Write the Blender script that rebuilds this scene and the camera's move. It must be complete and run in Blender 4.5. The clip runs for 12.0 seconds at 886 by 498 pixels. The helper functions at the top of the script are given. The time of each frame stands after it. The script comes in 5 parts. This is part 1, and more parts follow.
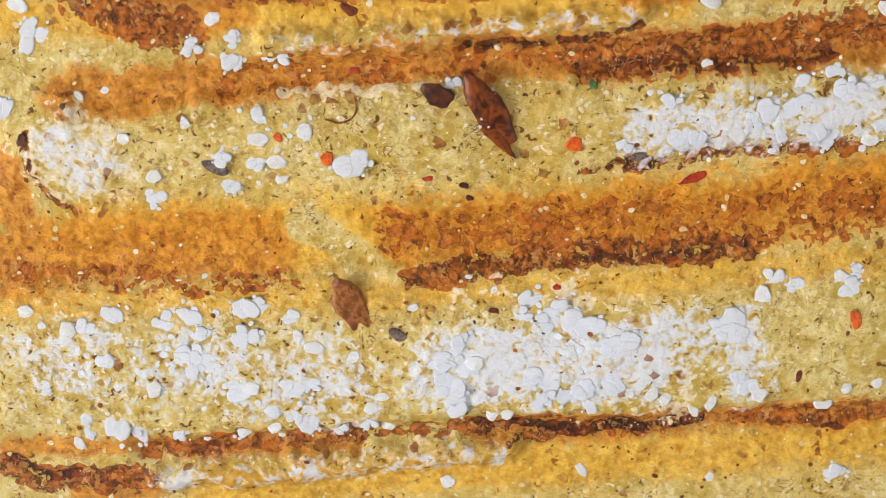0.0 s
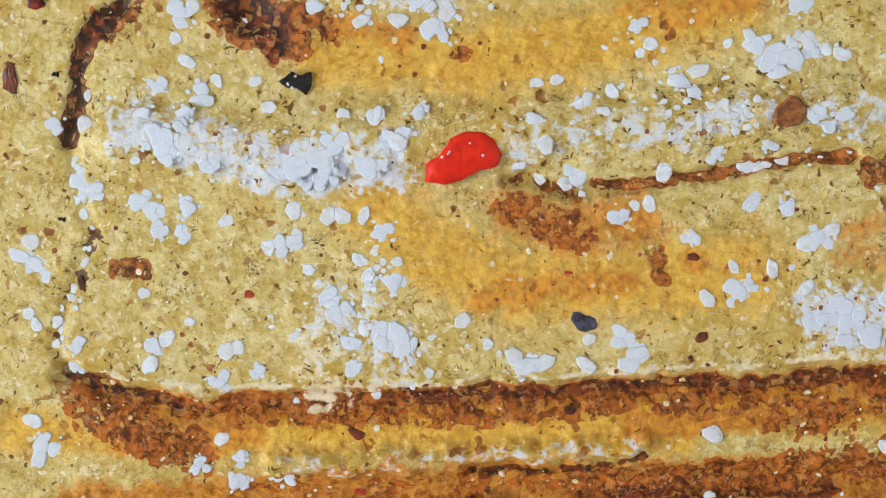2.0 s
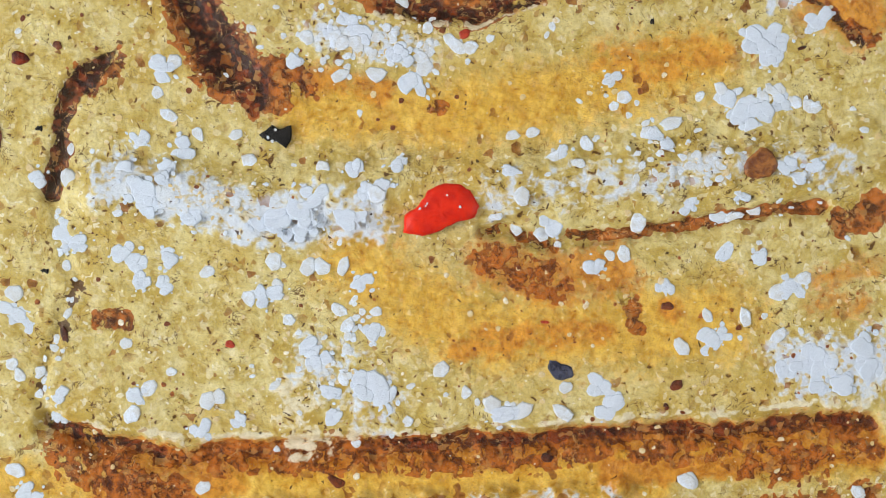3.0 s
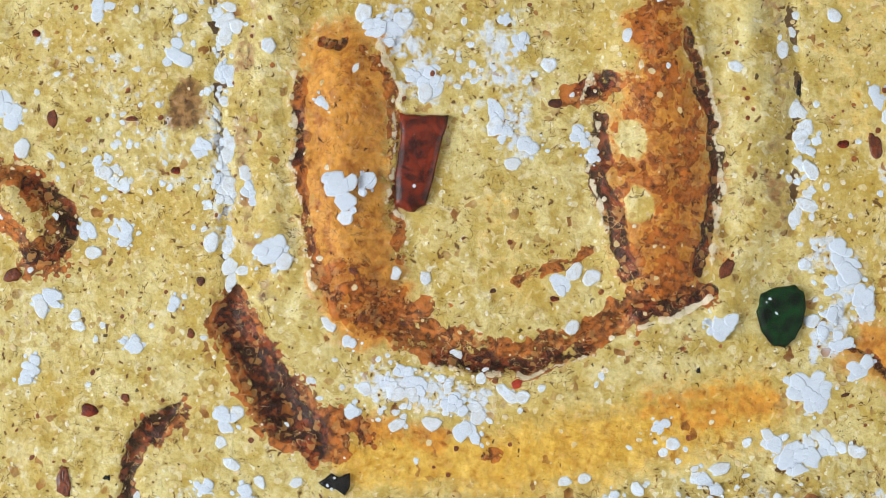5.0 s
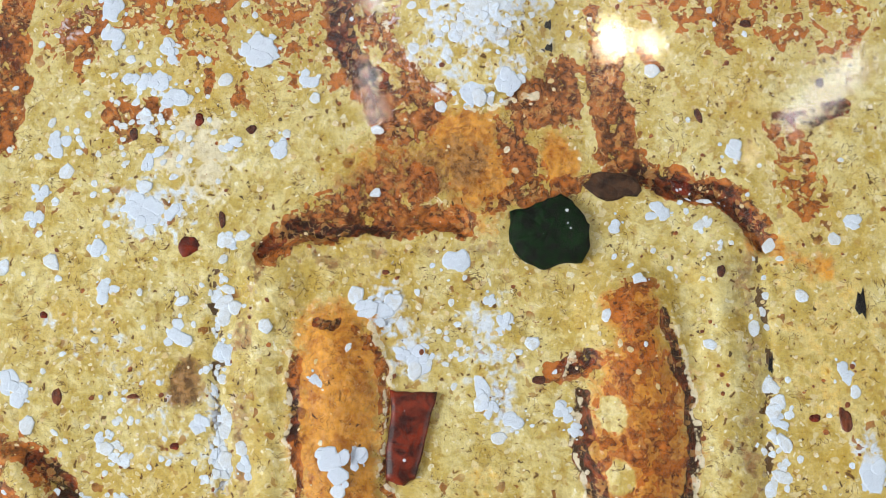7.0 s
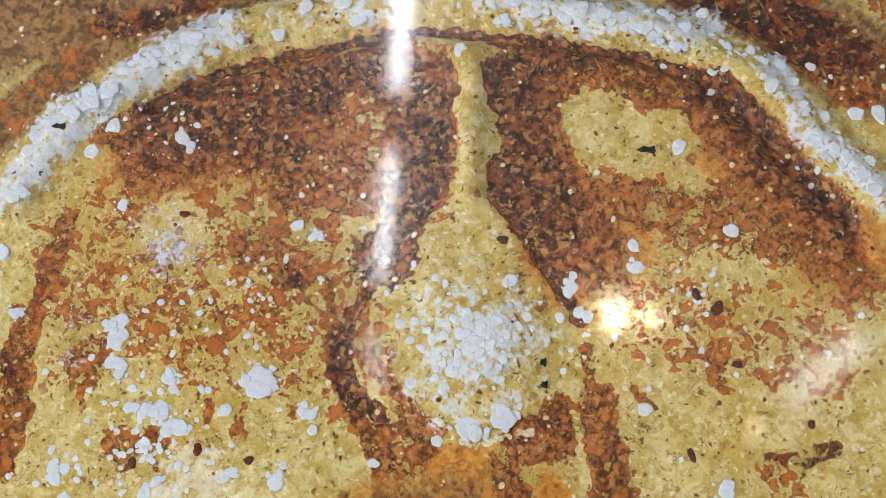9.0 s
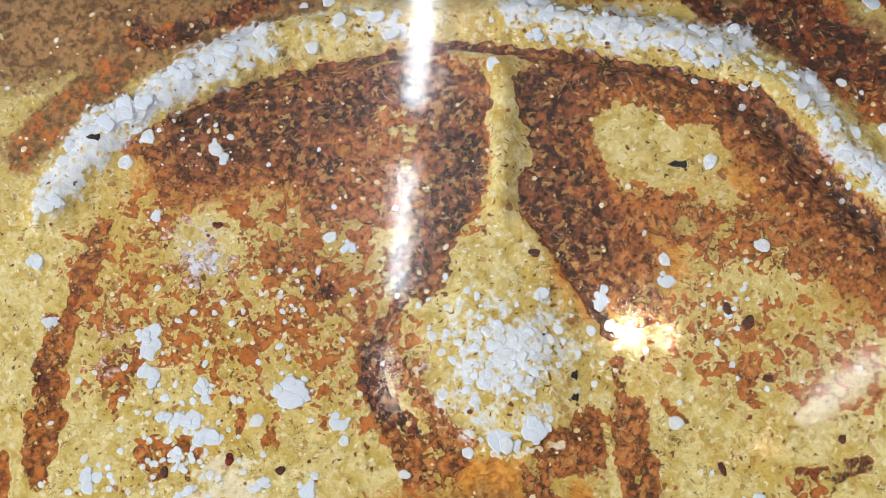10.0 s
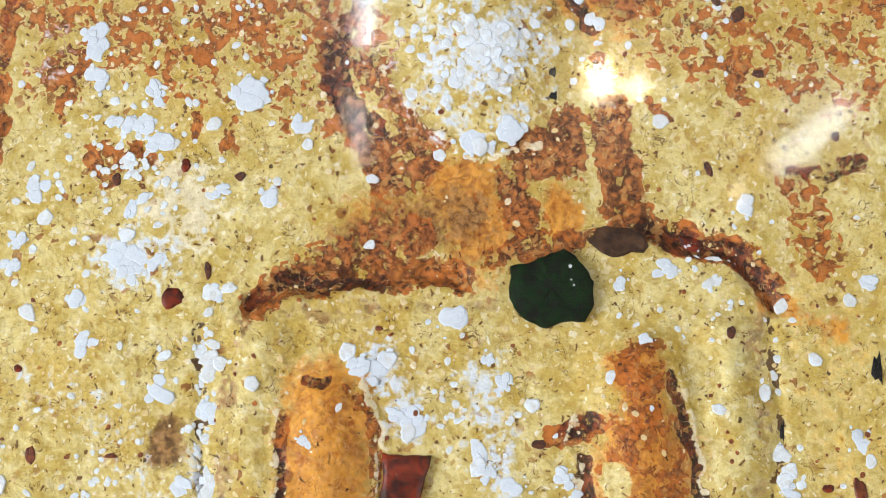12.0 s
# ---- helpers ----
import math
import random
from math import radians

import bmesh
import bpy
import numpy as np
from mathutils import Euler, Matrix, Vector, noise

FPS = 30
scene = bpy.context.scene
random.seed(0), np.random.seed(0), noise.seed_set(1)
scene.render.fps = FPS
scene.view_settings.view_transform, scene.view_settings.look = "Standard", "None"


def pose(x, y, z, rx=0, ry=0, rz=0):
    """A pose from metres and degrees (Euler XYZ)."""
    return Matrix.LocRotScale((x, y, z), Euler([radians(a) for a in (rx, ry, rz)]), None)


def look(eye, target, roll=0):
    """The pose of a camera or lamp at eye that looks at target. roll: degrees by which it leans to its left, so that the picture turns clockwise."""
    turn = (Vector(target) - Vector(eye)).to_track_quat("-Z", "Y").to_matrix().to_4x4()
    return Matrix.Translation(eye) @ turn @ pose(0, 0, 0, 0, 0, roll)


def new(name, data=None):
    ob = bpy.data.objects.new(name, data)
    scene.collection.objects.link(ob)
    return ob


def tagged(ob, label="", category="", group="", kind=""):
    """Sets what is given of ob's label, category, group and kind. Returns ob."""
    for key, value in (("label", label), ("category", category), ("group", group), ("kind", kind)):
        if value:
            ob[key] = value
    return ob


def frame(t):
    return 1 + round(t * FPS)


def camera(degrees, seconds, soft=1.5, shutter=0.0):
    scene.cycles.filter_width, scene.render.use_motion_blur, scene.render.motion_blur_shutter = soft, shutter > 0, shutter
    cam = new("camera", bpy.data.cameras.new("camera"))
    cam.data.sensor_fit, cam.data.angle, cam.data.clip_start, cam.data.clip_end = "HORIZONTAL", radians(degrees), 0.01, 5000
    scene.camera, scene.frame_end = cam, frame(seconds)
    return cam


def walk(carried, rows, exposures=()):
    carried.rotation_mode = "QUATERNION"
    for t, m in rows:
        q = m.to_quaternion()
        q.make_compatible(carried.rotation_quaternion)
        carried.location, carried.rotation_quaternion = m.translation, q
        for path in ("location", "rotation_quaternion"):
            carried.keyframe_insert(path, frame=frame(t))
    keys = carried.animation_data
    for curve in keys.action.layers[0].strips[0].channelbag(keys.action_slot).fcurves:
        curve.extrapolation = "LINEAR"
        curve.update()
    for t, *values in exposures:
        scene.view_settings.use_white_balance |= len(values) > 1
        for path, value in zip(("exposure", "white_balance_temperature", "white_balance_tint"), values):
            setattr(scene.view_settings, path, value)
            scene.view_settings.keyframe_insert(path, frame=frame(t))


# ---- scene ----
cam = camera(30.65, 12.0, soft=0.55)
# seconds, eye, target, roll
PATH = [
    (0, (0.02443, -0.51519, 1.15820), (0.00736, 1.37472, 0.50403), 1.556),
    (0.5, (0.02938, -0.51359, 1.16125), (-0.05501, 1.42111, 0.66142), 1.371),
    (1, (0.02482, -0.51141, 1.17969), (0.00857, 1.44576, 0.76833), 1.272),
    (1.5, (0.02474, -0.50998, 1.18946), (-0.00139, 1.45763, 0.83195), 2.278),
    (2, (0.02814, -0.51317, 1.19771), (-0.03072, 1.46492, 0.90842), 2.750),
    (2.5, (0.02947, -0.51895, 1.20325), (-0.02309, 1.46573, 0.96188), 2.732),
    (3, (0.03053, -0.52056, 1.20190), (-0.01267, 1.46472, 0.96358), 2.624),
    (3.2, (0.03389, -0.52173, 1.20396), (-0.03687, 1.46866, 1.02137), 2.244),
    (4.8, (0.02653, -0.53172, 1.25854), (-0.06148, 1.46515, 1.18969), 1.842),
    (5, (0.02637, -0.53423, 1.25859), (-0.08294, 1.46266, 1.23638), 1.848),
    (5.5, (0.02541, -0.53918, 1.26006), (-0.07245, 1.45781, 1.30968), 1.949),
    (6, (0.02408, -0.54655, 1.26899), (-0.07252, 1.44872, 1.36682), 1.654),
    (6.5, (0.02504, -0.55335, 1.26471), (-0.07033, 1.43585, 1.44906), 1.824),
    (7, (0.02691, -0.55932, 1.27187), (-0.07442, 1.42045, 1.53693), 1.541),
    (7.5, (0.02572, -0.56236, 1.27732), (-0.10602, 1.40300, 1.62371), 2.227),
    (7.7, (0.03123, -0.56297, 1.28144), (-0.11448, 1.39665, 1.65379), 2.125),
    (9.3, (0.02787, -0.57393, 1.29760), (-0.08363, 1.32544, 1.91402), 2.687),
    (9.5, (0.02559, -0.57460, 1.29559), (-0.09191, 1.31930, 1.92753), 2.836),
    (10, (0.02209, -0.57444, 1.29449), (-0.10683, 1.33081, 1.88898), 3.154),
    (10.5, (0.02194, -0.56861, 1.29256), (-0.10405, 1.35402, 1.82885), 2.785),
    (11, (0.02206, -0.56161, 1.29031), (-0.10409, 1.37695, 1.76578), 2.714),
    (11.5, (0.01930, -0.54597, 1.28554), (-0.07953, 1.41589, 1.66149), 2.623),
    (12, (0.02060, -0.53422, 1.28182), (-0.06046, 1.44000, 1.59147), 2.269),
]
# seconds, stops, kelvin, tint: the camera closes down a little where the lamps shine in the glass
STOPS = [(0.0, -0.07, 7300, 14), (0.5, 0.12, 7100, 13), (1.2, -0.02, 6800, 12), (2.0, -0.2, 6500, 10), (2.5, -0.24, 6500, 9), (3.0, -0.12, 6450, 9), (4.8, 0.0, 6300, 8), (5.5, 0.03, 6250, 8), (6.5, -0.06, 6350, 8), (7.2, 0.04, 6250, 8), (9.3, -0.22, 6600, 10), (10.2, 0.0, 6600, 10), (11.0, -0.12, 6750, 11), (11.5, -0.12, 6650, 10), (12.0, 0.11, 6500, 9)]
walk(cam, [(t, look(eye, target, roll)) for t, eye, target, roll in PATH], STOPS)

# ---- sky, and fill lamps at the sides ----
world = bpy.data.worlds.new("daylight")
scene.world = world
world.use_nodes = True
sky = world.node_tree.nodes.new("ShaderNodeTexSky")
sky.sky_type, sky.sun_disc, sky.sun_elevation, sky.sun_rotation = "NISHITA", False, radians(40), radians(200)
world.node_tree.nodes["Background"].inputs["Strength"].default_value = 0.1
world.node_tree.links.new(sky.outputs[0], world.node_tree.nodes["Background"].inputs["Color"])

FLOOR, CEILING, BACK, SIDE, FAR = -0.35, 2.27, 0.06, 2.3, -5.6


def fill_light(name, x, y, z, wide, high, target, watts, colour):
    lamp = bpy.data.lights.new(name, "AREA")
    lamp.shape, lamp.size, lamp.size_y, lamp.energy, lamp.color = "RECTANGLE", wide, high, watts, colour
    ob = new(name, lamp)
    ob.matrix_world = look((x, y, z), target)
    return ob


# two unseen fill lamps, added at the side walls to light the tablet evenly
fill_light("side_fill", -SIDE + 0.03, -1.55, 0.75, 1.5, 1.05, (0, -1.55, 0.75), 112, (1.0, 1.0, 1.0))
fill_light("side_fill", SIDE - 0.03, -1.55, 0.75, 1.5, 1.05, (0, -1.55, 0.75), 30, (1.0, 1.0, 1.0))


# ---- materials ----
class Mat:
    """A node material with a few shortcuts."""

    def __init__(self, name, rough=0.6, metal=0.0, spec=0.5):
        self.m = bpy.data.materials.new(name)
        self.m.use_nodes = True
        self.t = self.m.node_tree
        self.p = self.t.nodes["Principled BSDF"]
        self.p.inputs["Roughness"].default_value = rough
        self.p.inputs["Metallic"].default_value = metal
        self.p.inputs["Specular IOR Level"].default_value = spec
        self.co = self.t.nodes.new("ShaderNodeTexCoord").outputs["Object"]

    def put(self, value, socket):
        if isinstance(value, (int, float)):
            socket.default_value = value
        elif isinstance(value, tuple):
            socket.default_value = (*value, 1) if len(value) == 3 else value
        else:
            self.t.links.new(value, socket)

    def noise(self, scale, detail=3.0, rough=0.6, warp=0.0):
        n = self.t.nodes.new("ShaderNodeTexNoise")
        n.inputs["Scale"].default_value, n.inputs["Detail"].default_value = scale, detail
        n.inputs["Roughness"].default_value, n.inputs["Distortion"].default_value = rough, warp
        self.put(self.co, n.inputs["Vector"])
        return n.outputs["Fac"]

    def cells(self, scale, out="Distance", feature="F1"):
        n = self.t.nodes.new("ShaderNodeTexVoronoi")
        n.feature = feature
        n.inputs["Scale"].default_value = scale
        self.put(self.co, n.inputs["Vector"])
        return n.outputs[out]

    def math(self, op, a, b=0.0, c=0.0):
        n = self.t.nodes.new("ShaderNodeMath")
        n.operation = op
        for v, s in zip((a, b, c), n.inputs):
            self.put(v, s)
        return n.outputs[0]

    def step(self, value, low, high, to0=0.0, to1=1.0):
        n = self.t.nodes.new("ShaderNodeMapRange")
        n.interpolation_type = "SMOOTHSTEP"
        for v, s in zip((value, low, high, to0, to1), n.inputs):
            self.put(v, s)
        return n.outputs[0]

    def mix(self, fac, a, b):
        n = self.t.nodes.new("ShaderNodeMix")
        n.data_type = "RGBA"
        self.put(fac, n.inputs[0]), self.put(a, n.inputs[6]), self.put(b, n.inputs[7])
        return n.outputs[2]

    def attr(self, name):
        n = self.t.nodes.new("ShaderNodeAttribute")
        n.attribute_name = name
        return n.outputs["Fac"]

    def own(self):
        """A value of its own for each object."""
        return self.t.nodes.new("ShaderNodeObjectInfo").outputs["Random"]

    def island(self):
        return self.t.nodes.new("ShaderNodeNewGeometry").outputs["Random Per Island"]

    def bump(self, height, strength=0.4, depth=0.0004):
        n = self.t.nodes.new("ShaderNodeBump")
        n.inputs["Strength"].default_value, n.inputs["Distance"].default_value = strength, depth
        self.put(height, n.inputs["Height"])
        self.put(n.outputs[0], self.p.inputs["Normal"])

    def colour(self, c):
        self.put(c, self.p.inputs["Base Color"])
        return self.m


def clay():
    """Cream clay of small flakes, with brown lacquer in the hollows and white powder on the high parts."""
    m = Mat("weathered_clay", 0.62, 0.0, 0.25)
    # flakes: cells with ragged edges
    plain = m.co
    shift = m.t.nodes.new("ShaderNodeTexNoise")
    shift.inputs["Scale"].default_value, shift.inputs["Detail"].default_value = 300, 1
    m.put(plain, shift.inputs["Vector"])
    bend = m.t.nodes.new("ShaderNodeVectorMath")
    bend.operation = "MULTIPLY_ADD"
    m.put(shift.outputs["Color"], bend.inputs[0])
    bend.inputs[1].default_value = (0.0030, 0.0030, 0.0030)
    m.put(plain, bend.inputs[2])
    m.co = bend.outputs[0]

    def tint(scale):
        n = m.t.nodes.new("ShaderNodeSeparateColor")
        m.put(m.cells(scale, "Color"), n.inputs[0])
        return n.outputs

    f1, f2 = tint(560), tint(330)
    m.co = plain
    big, mid, grain = m.noise(28, 4), m.noise(110, 3, 0.55, 0.5), m.noise(620, 2, 0.5, 0.5)
    flow, fleck = m.noise(185, 2, 0.5, 0.8), m.noise(380, 1.5, 0.5, 0.6)

    def lines(scale, warp, width):
        """Thin winding lines, where a noise passes its middle."""
        n = m.noise(scale, 3, 0.6, warp)
        return m.step(m.math("ABSOLUTE", m.math("SUBTRACT", n, 0.5)), width, width * 0.35)

    base = m.mix(m.step(mid, 0.36, 0.62), (0.51, 0.375, 0.082), (0.69, 0.60, 0.265))
    base = m.mix(m.math("MULTIPLY", m.step(big, 0.42, 0.66), 0.5), base, (0.68, 0.575, 0.24))
    base = m.mix(m.math("MULTIPLY", m.step(m.noise(17, 4), 0.48, 0.64), 0.5), base, (0.55, 0.35, 0.04))
    base = m.mix(m.step(flow, 0.47, 0.36, 0, 0.5), base, (0.45, 0.295, 0.045))
    base = m.mix(m.step(flow, 0.56, 0.68, 0, 0.45), base, (0.76, 0.69, 0.40))
    base = m.mix(m.step(grain, 0.44, 0.34, 0, 0.28), base, (0.36, 0.22, 0.035))
    base = m.mix(m.step(grain, 0.58, 0.66, 0, 0.25), base, (0.84, 0.77, 0.50))
    base = m.mix(m.step(f1[1], 0.93, 0.95, 0, 0.5), base, (0.80, 0.74, 0.50))
    base = m.mix(m.math("MULTIPLY", m.step(f1[2], 0.94, 0.96), m.step(big, 0.42, 0.62, 0.1, 0.7)), base, (0.36, 0.165, 0.024))
    base = m.mix(m.step(fleck, 0.38, 0.34, 0, 0.4), base, (0.38, 0.22, 0.035))
    base = m.mix(m.step(fleck, 0.31, 0.288, 0, 0.9), base, (0.11, 0.042, 0.009))
    base = m.mix(m.step(fleck, 0.67, 0.70, 0, 0.75), base, (0.82, 0.79, 0.62))
    # thin dark lines painted at random for the fine shade round grains
    shade_lines = m.math("MULTIPLY", lines(170, 0.9, 0.014), m.step(m.noise(70, 3), 0.50, 0.58))
    base = m.mix(m.math("MULTIPLY", shade_lines, 0.85), base, (0.10, 0.042, 0.009))
    # stains; umber and yellow also carry some painted shade
    yellow, orange, brown = m.attr("yellow"), m.attr("orange"), m.attr("brown")
    dark, powder, fine, umber, plum = m.attr("dark"), m.attr("powder"), m.attr("fine"), m.attr("umber"), m.attr("plum")
    wide = m.math("MULTIPLY", m.math("SUBTRACT", mid, 0.5), 1.5)
    drift = m.math("MULTIPLY", m.math("SUBTRACT", flow, 0.5), 1.9)
    ragged = m.math("ADD", m.math("ADD", m.math("MULTIPLY", m.math("SUBTRACT", f1[0], 0.5), 0.22), wide), m.math("ADD", m.math("MULTIPLY", m.math("SUBTRACT", fleck, 0.5), 0.9), drift))
    soft = m.math("ADD", m.math("MULTIPLY", wide, 0.6), m.math("ADD", m.math("MULTIPLY", m.math("SUBTRACT", f1[1], 0.5), 0.2), m.math("MULTIPLY", drift, 0.35)))

    def spread(a, r, low, high, top=1.0):
        return m.step(m.math("ADD", a, m.math("MULTIPLY", r, m.step(a, 0.02, 0.25))), low, high, 0, top)

    tone = m.math("ADD", m.math("MULTIPLY", f1[2], 0.34), m.math("ADD", m.math("ADD", m.math("MULTIPLY", drift, 0.8), m.math("ADD", m.math("MULTIPLY", m.math("SUBTRACT", fleck, 0.5), 1.7), m.math("MULTIPLY", m.math("SUBTRACT", mid, 0.5), 0.9))), 0.33))
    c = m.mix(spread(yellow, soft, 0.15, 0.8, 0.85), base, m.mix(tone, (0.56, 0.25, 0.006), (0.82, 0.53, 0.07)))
    c = m.mix(spread(orange, soft, 0.2, 0.7, 0.9), c, m.mix(m.step(tone, -0.25, 1.05), (0.36, 0.09, 0.003), (0.72, 0.32, 0.033)))
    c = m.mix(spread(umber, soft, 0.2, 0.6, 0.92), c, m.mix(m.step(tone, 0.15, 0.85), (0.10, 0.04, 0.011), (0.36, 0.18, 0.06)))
    c = m.mix(spread(brown, ragged, 0.38, 0.47, 0.95), c, m.mix(m.step(tone, 0.12, 1.0), (0.080, 0.014, 0.003), (0.50, 0.138, 0.014)))
    c = m.mix(spread(dark, m.math("MULTIPLY", ragged, 0.6), 0.28, 0.46, 0.96), c, m.mix(m.step(tone, 0.3, 1.0), (0.022, 0.005, 0.002), (0.24, 0.044, 0.009)))
    c = m.mix(m.math("MULTIPLY", spread(plum, soft, 0.2, 0.7, 0.34), m.step(m.math("MAXIMUM", brown, dark), 0.3, 0.6)), c, m.mix(m.step(tone, 0.1, 0.9), (0.030, 0.009, 0.007), (0.38, 0.16, 0.065)))
    # curled lacquer in the stained parts: highlights painted as pale lines, beside dark ones
    stained = m.math("MAXIMUM", m.math("MAXIMUM", brown, m.math("MULTIPLY", orange, 0.55)), m.math("MAXIMUM", dark, m.math("MULTIPLY", plum, 0.7)))
    stained = m.step(stained, 0.2, 0.75)
    c = m.mix(m.math("MULTIPLY", m.math("MULTIPLY", lines(165, 1.2, 0.020), m.step(m.noise(150, 2), 0.40, 0.54)), m.math("MULTIPLY", stained, 0.9)), c, (0.045, 0.010, 0.004))
    c = m.mix(m.math("MULTIPLY", m.math("MULTIPLY", lines(180, 1.0, 0.015), m.step(m.noise(130, 2), 0.47, 0.60)), m.math("MULTIPLY", stained, 0.6)), c, (0.78, 0.48, 0.19))
    c = m.mix(spread(fine, m.math("MULTIPLY", ragged, 1.3), 0.72, 0.85, 0.9), c, (0.07, 0.02, 0.006))
    c = m.mix(spread(m.attr("worn"), ragged, 0.35, 0.6, 0.85), c, m.mix(tone, (0.64, 0.55, 0.32), (0.82, 0.77, 0.60)))
    lumps = m.math("ADD", m.math("MULTIPLY", ragged, 0.6), m.math("MULTIPLY", m.math("SUBTRACT", fleck, 0.5), 0.6))
    c = m.mix(spread(powder, lumps, 0.30, 0.75, 0.92), c, m.mix(m.step(tone, 0.0, 0.55), (0.64, 0.60, 0.46), (0.66, 0.74, 0.86)))
    # amber and pale flakes lying in the stained parts
    c = m.mix(m.math("MULTIPLY", m.step(f1[1], 0.87, 0.89), m.math("MULTIPLY", stained, 0.5)), c, (0.58, 0.30, 0.085))
    # scattered flecks
    c = m.mix(m.step(m.noise(430, 2, 0.5, 0.5), 0.70, 0.72, 0, 0.9), c, (0.05, 0.016, 0.005))
    rust = m.math("MULTIPLY", m.step(f2[1], 0.955, 0.97), m.step(m.noise(40, 3), 0.42, 0.6))
    c = m.mix(m.math("MULTIPLY", rust, 0.85), c, m.mix(tone, (0.13, 0.026, 0.005), (0.42, 0.15, 0.022)))
    m.bump(m.math("ADD", m.math("MULTIPLY", f1[0], 0.4), m.math("ADD", m.math("ADD", grain, m.math("MULTIPLY", fleck, 0.5)), m.math("MULTIPLY", mid, 0.7))), 0.4, 0.001)
    m.put(m.step(grain, 0.3, 0.7, 0.45, 0.7), m.p.inputs["Roughness"])
    return m.colour(c)


def speckled(name, low, high, rough, scale=500, spec=0.5, bump=0.4, per="own", vary=0.25):
    m = Mat(name, rough, 0.0, spec)
    n = m.noise(scale, 4, 0.65, 0.5)
    k = m.own() if per == "own" else m.island()
    c = m.mix(m.step(n, 0.36, 0.64), low, high)
    c = m.mix(m.math("MULTIPLY", k, vary), c, low)
    m.bump(n, bump, 0.0006)
    return m.colour(c)


CLAY = clay()
WHITE = speckled("white_powder_grain", (0.60, 0.68, 0.80), (0.75, 0.85, 1.0), 0.7, 420, spec=0.2, bump=0.25, per="island", vary=0.7)
WHITE_SMALL = speckled("small_white_speck", (0.62, 0.66, 0.70), (0.75, 0.85, 1.0), 0.7, 420, spec=0.2, bump=0.25, per="island", vary=0.6)
CRUMB = speckled("pale_crumb", (0.66, 0.50, 0.22), (0.86, 0.86, 0.80), 0.6, 420, per="island", vary=1.0)
AMBER = speckled("amber_crumb", (0.14, 0.028, 0.005), (0.50, 0.16, 0.022), 0.5, 420, per="island", vary=1.0)
CHIPS = {
    "splinter": speckled("brown_splinter", (0.05, 0.010, 0.004), (0.26, 0.06, 0.012), 0.4, 300, 0.3),
    "brown": speckled("brown_lacquer", (0.07, 0.013, 0.004), (0.24, 0.055, 0.014), 0.4, 380),
    "dark": speckled("dark_lacquer", (0.025, 0.007, 0.004), (0.13, 0.028, 0.01), 0.4, 420),
    "rust": speckled("rust_brown_lacquer", (0.14, 0.035, 0.008), (0.42, 0.16, 0.03), 0.5, 420),
    "grey": speckled("grey_mineral", (0.06, 0.045, 0.05), (0.26, 0.2, 0.17), 0.45, 500),
    "orange": speckled("orange_mineral", (0.55, 0.06, 0.01), (0.8, 0.18, 0.02), 0.4, 420),
    "red": speckled("red_mineral", (0.30, 0.02, 0.008), (0.55, 0.06, 0.02), 0.4, 420),
    "redstone": speckled("vermilion_stone", (0.60, 0.010, 0.002), (0.86, 0.030, 0.004), 0.45, 330, 0.2, 0.6),
    "black": speckled("black_mineral", (0.004, 0.004, 0.005), (0.02, 0.018, 0.018), 0.45, 500, 0.2),
    "navy": speckled("blue_black_mineral", (0.01, 0.012, 0.03), (0.09, 0.1, 0.16), 0.3, 420),
    "maroon": speckled("maroon_lacquer", (0.03, 0.003, 0.002), (0.25, 0.028, 0.007), 0.4, 200, 0.3, 0.7),
    "green": speckled("green_mineral", (0.03, 0.09, 0.03), (0.15, 0.25, 0.08), 0.4, 420),
    "greenstone": speckled("dark_green_stone", (0.0006, 0.0010, 0.001), (0.006, 0.030, 0.007), 0.6, 420, 0.06, 0.9),
    "greendrop": speckled("bottle_green_stone", (0.001, 0.003, 0.002), (0.008, 0.060, 0.014), 0.5, 260, 0.1, 0.9),
    "greybrown": speckled("grey_brown_mineral", (0.018, 0.008, 0.005), (0.10, 0.045, 0.022), 0.5, 400, 0.2, 0.7),
}


def glass_material():
    m = Mat("glossy_glass")
    t = m.t
    t.nodes.remove(m.p)
    clear, shine, mixer, fres = (t.nodes.new(k) for k in ("ShaderNodeBsdfTransparent", "ShaderNodeBsdfGlossy", "ShaderNodeMixShader", "ShaderNodeFresnel"))
    fres.inputs["IOR"].default_value = 1.5
    shine.inputs["Roughness"].default_value = 0.055
    # smudges on the glass spread a part of the reflection
    smudge, both = t.nodes.new("ShaderNodeBsdfGlossy"), t.nodes.new("ShaderNodeMixShader")
    smudge.inputs["Roughness"].default_value, both.inputs[0].default_value = 0.16, 0.35
    t.links.new(shine.outputs[0], both.inputs[1]), t.links.new(smudge.outputs[0], both.inputs[2])
    t.links.new(fres.outputs[0], mixer.inputs[0]), t.links.new(clear.outputs[0], mixer.inputs[1])
    t.links.new(both.outputs[0], mixer.inputs[2]), t.links.new(mixer.outputs[0], t.nodes["Material Output"].inputs["Surface"])
    return m.m


def lacquer():
    m = Mat("black_gloss_lacquer", 0.16, 0.0, 0.3)
    n = m.noise(60, 4)
    m.put(m.step(n, 0.3, 0.7, 0.1, 0.24), m.p.inputs["Roughness"])
    m.bump(m.noise(25, 2), 0.08, 0.002)
    return m.colour(m.mix(n, (0.006, 0.006, 0.007), (0.014, 0.014, 0.016)))


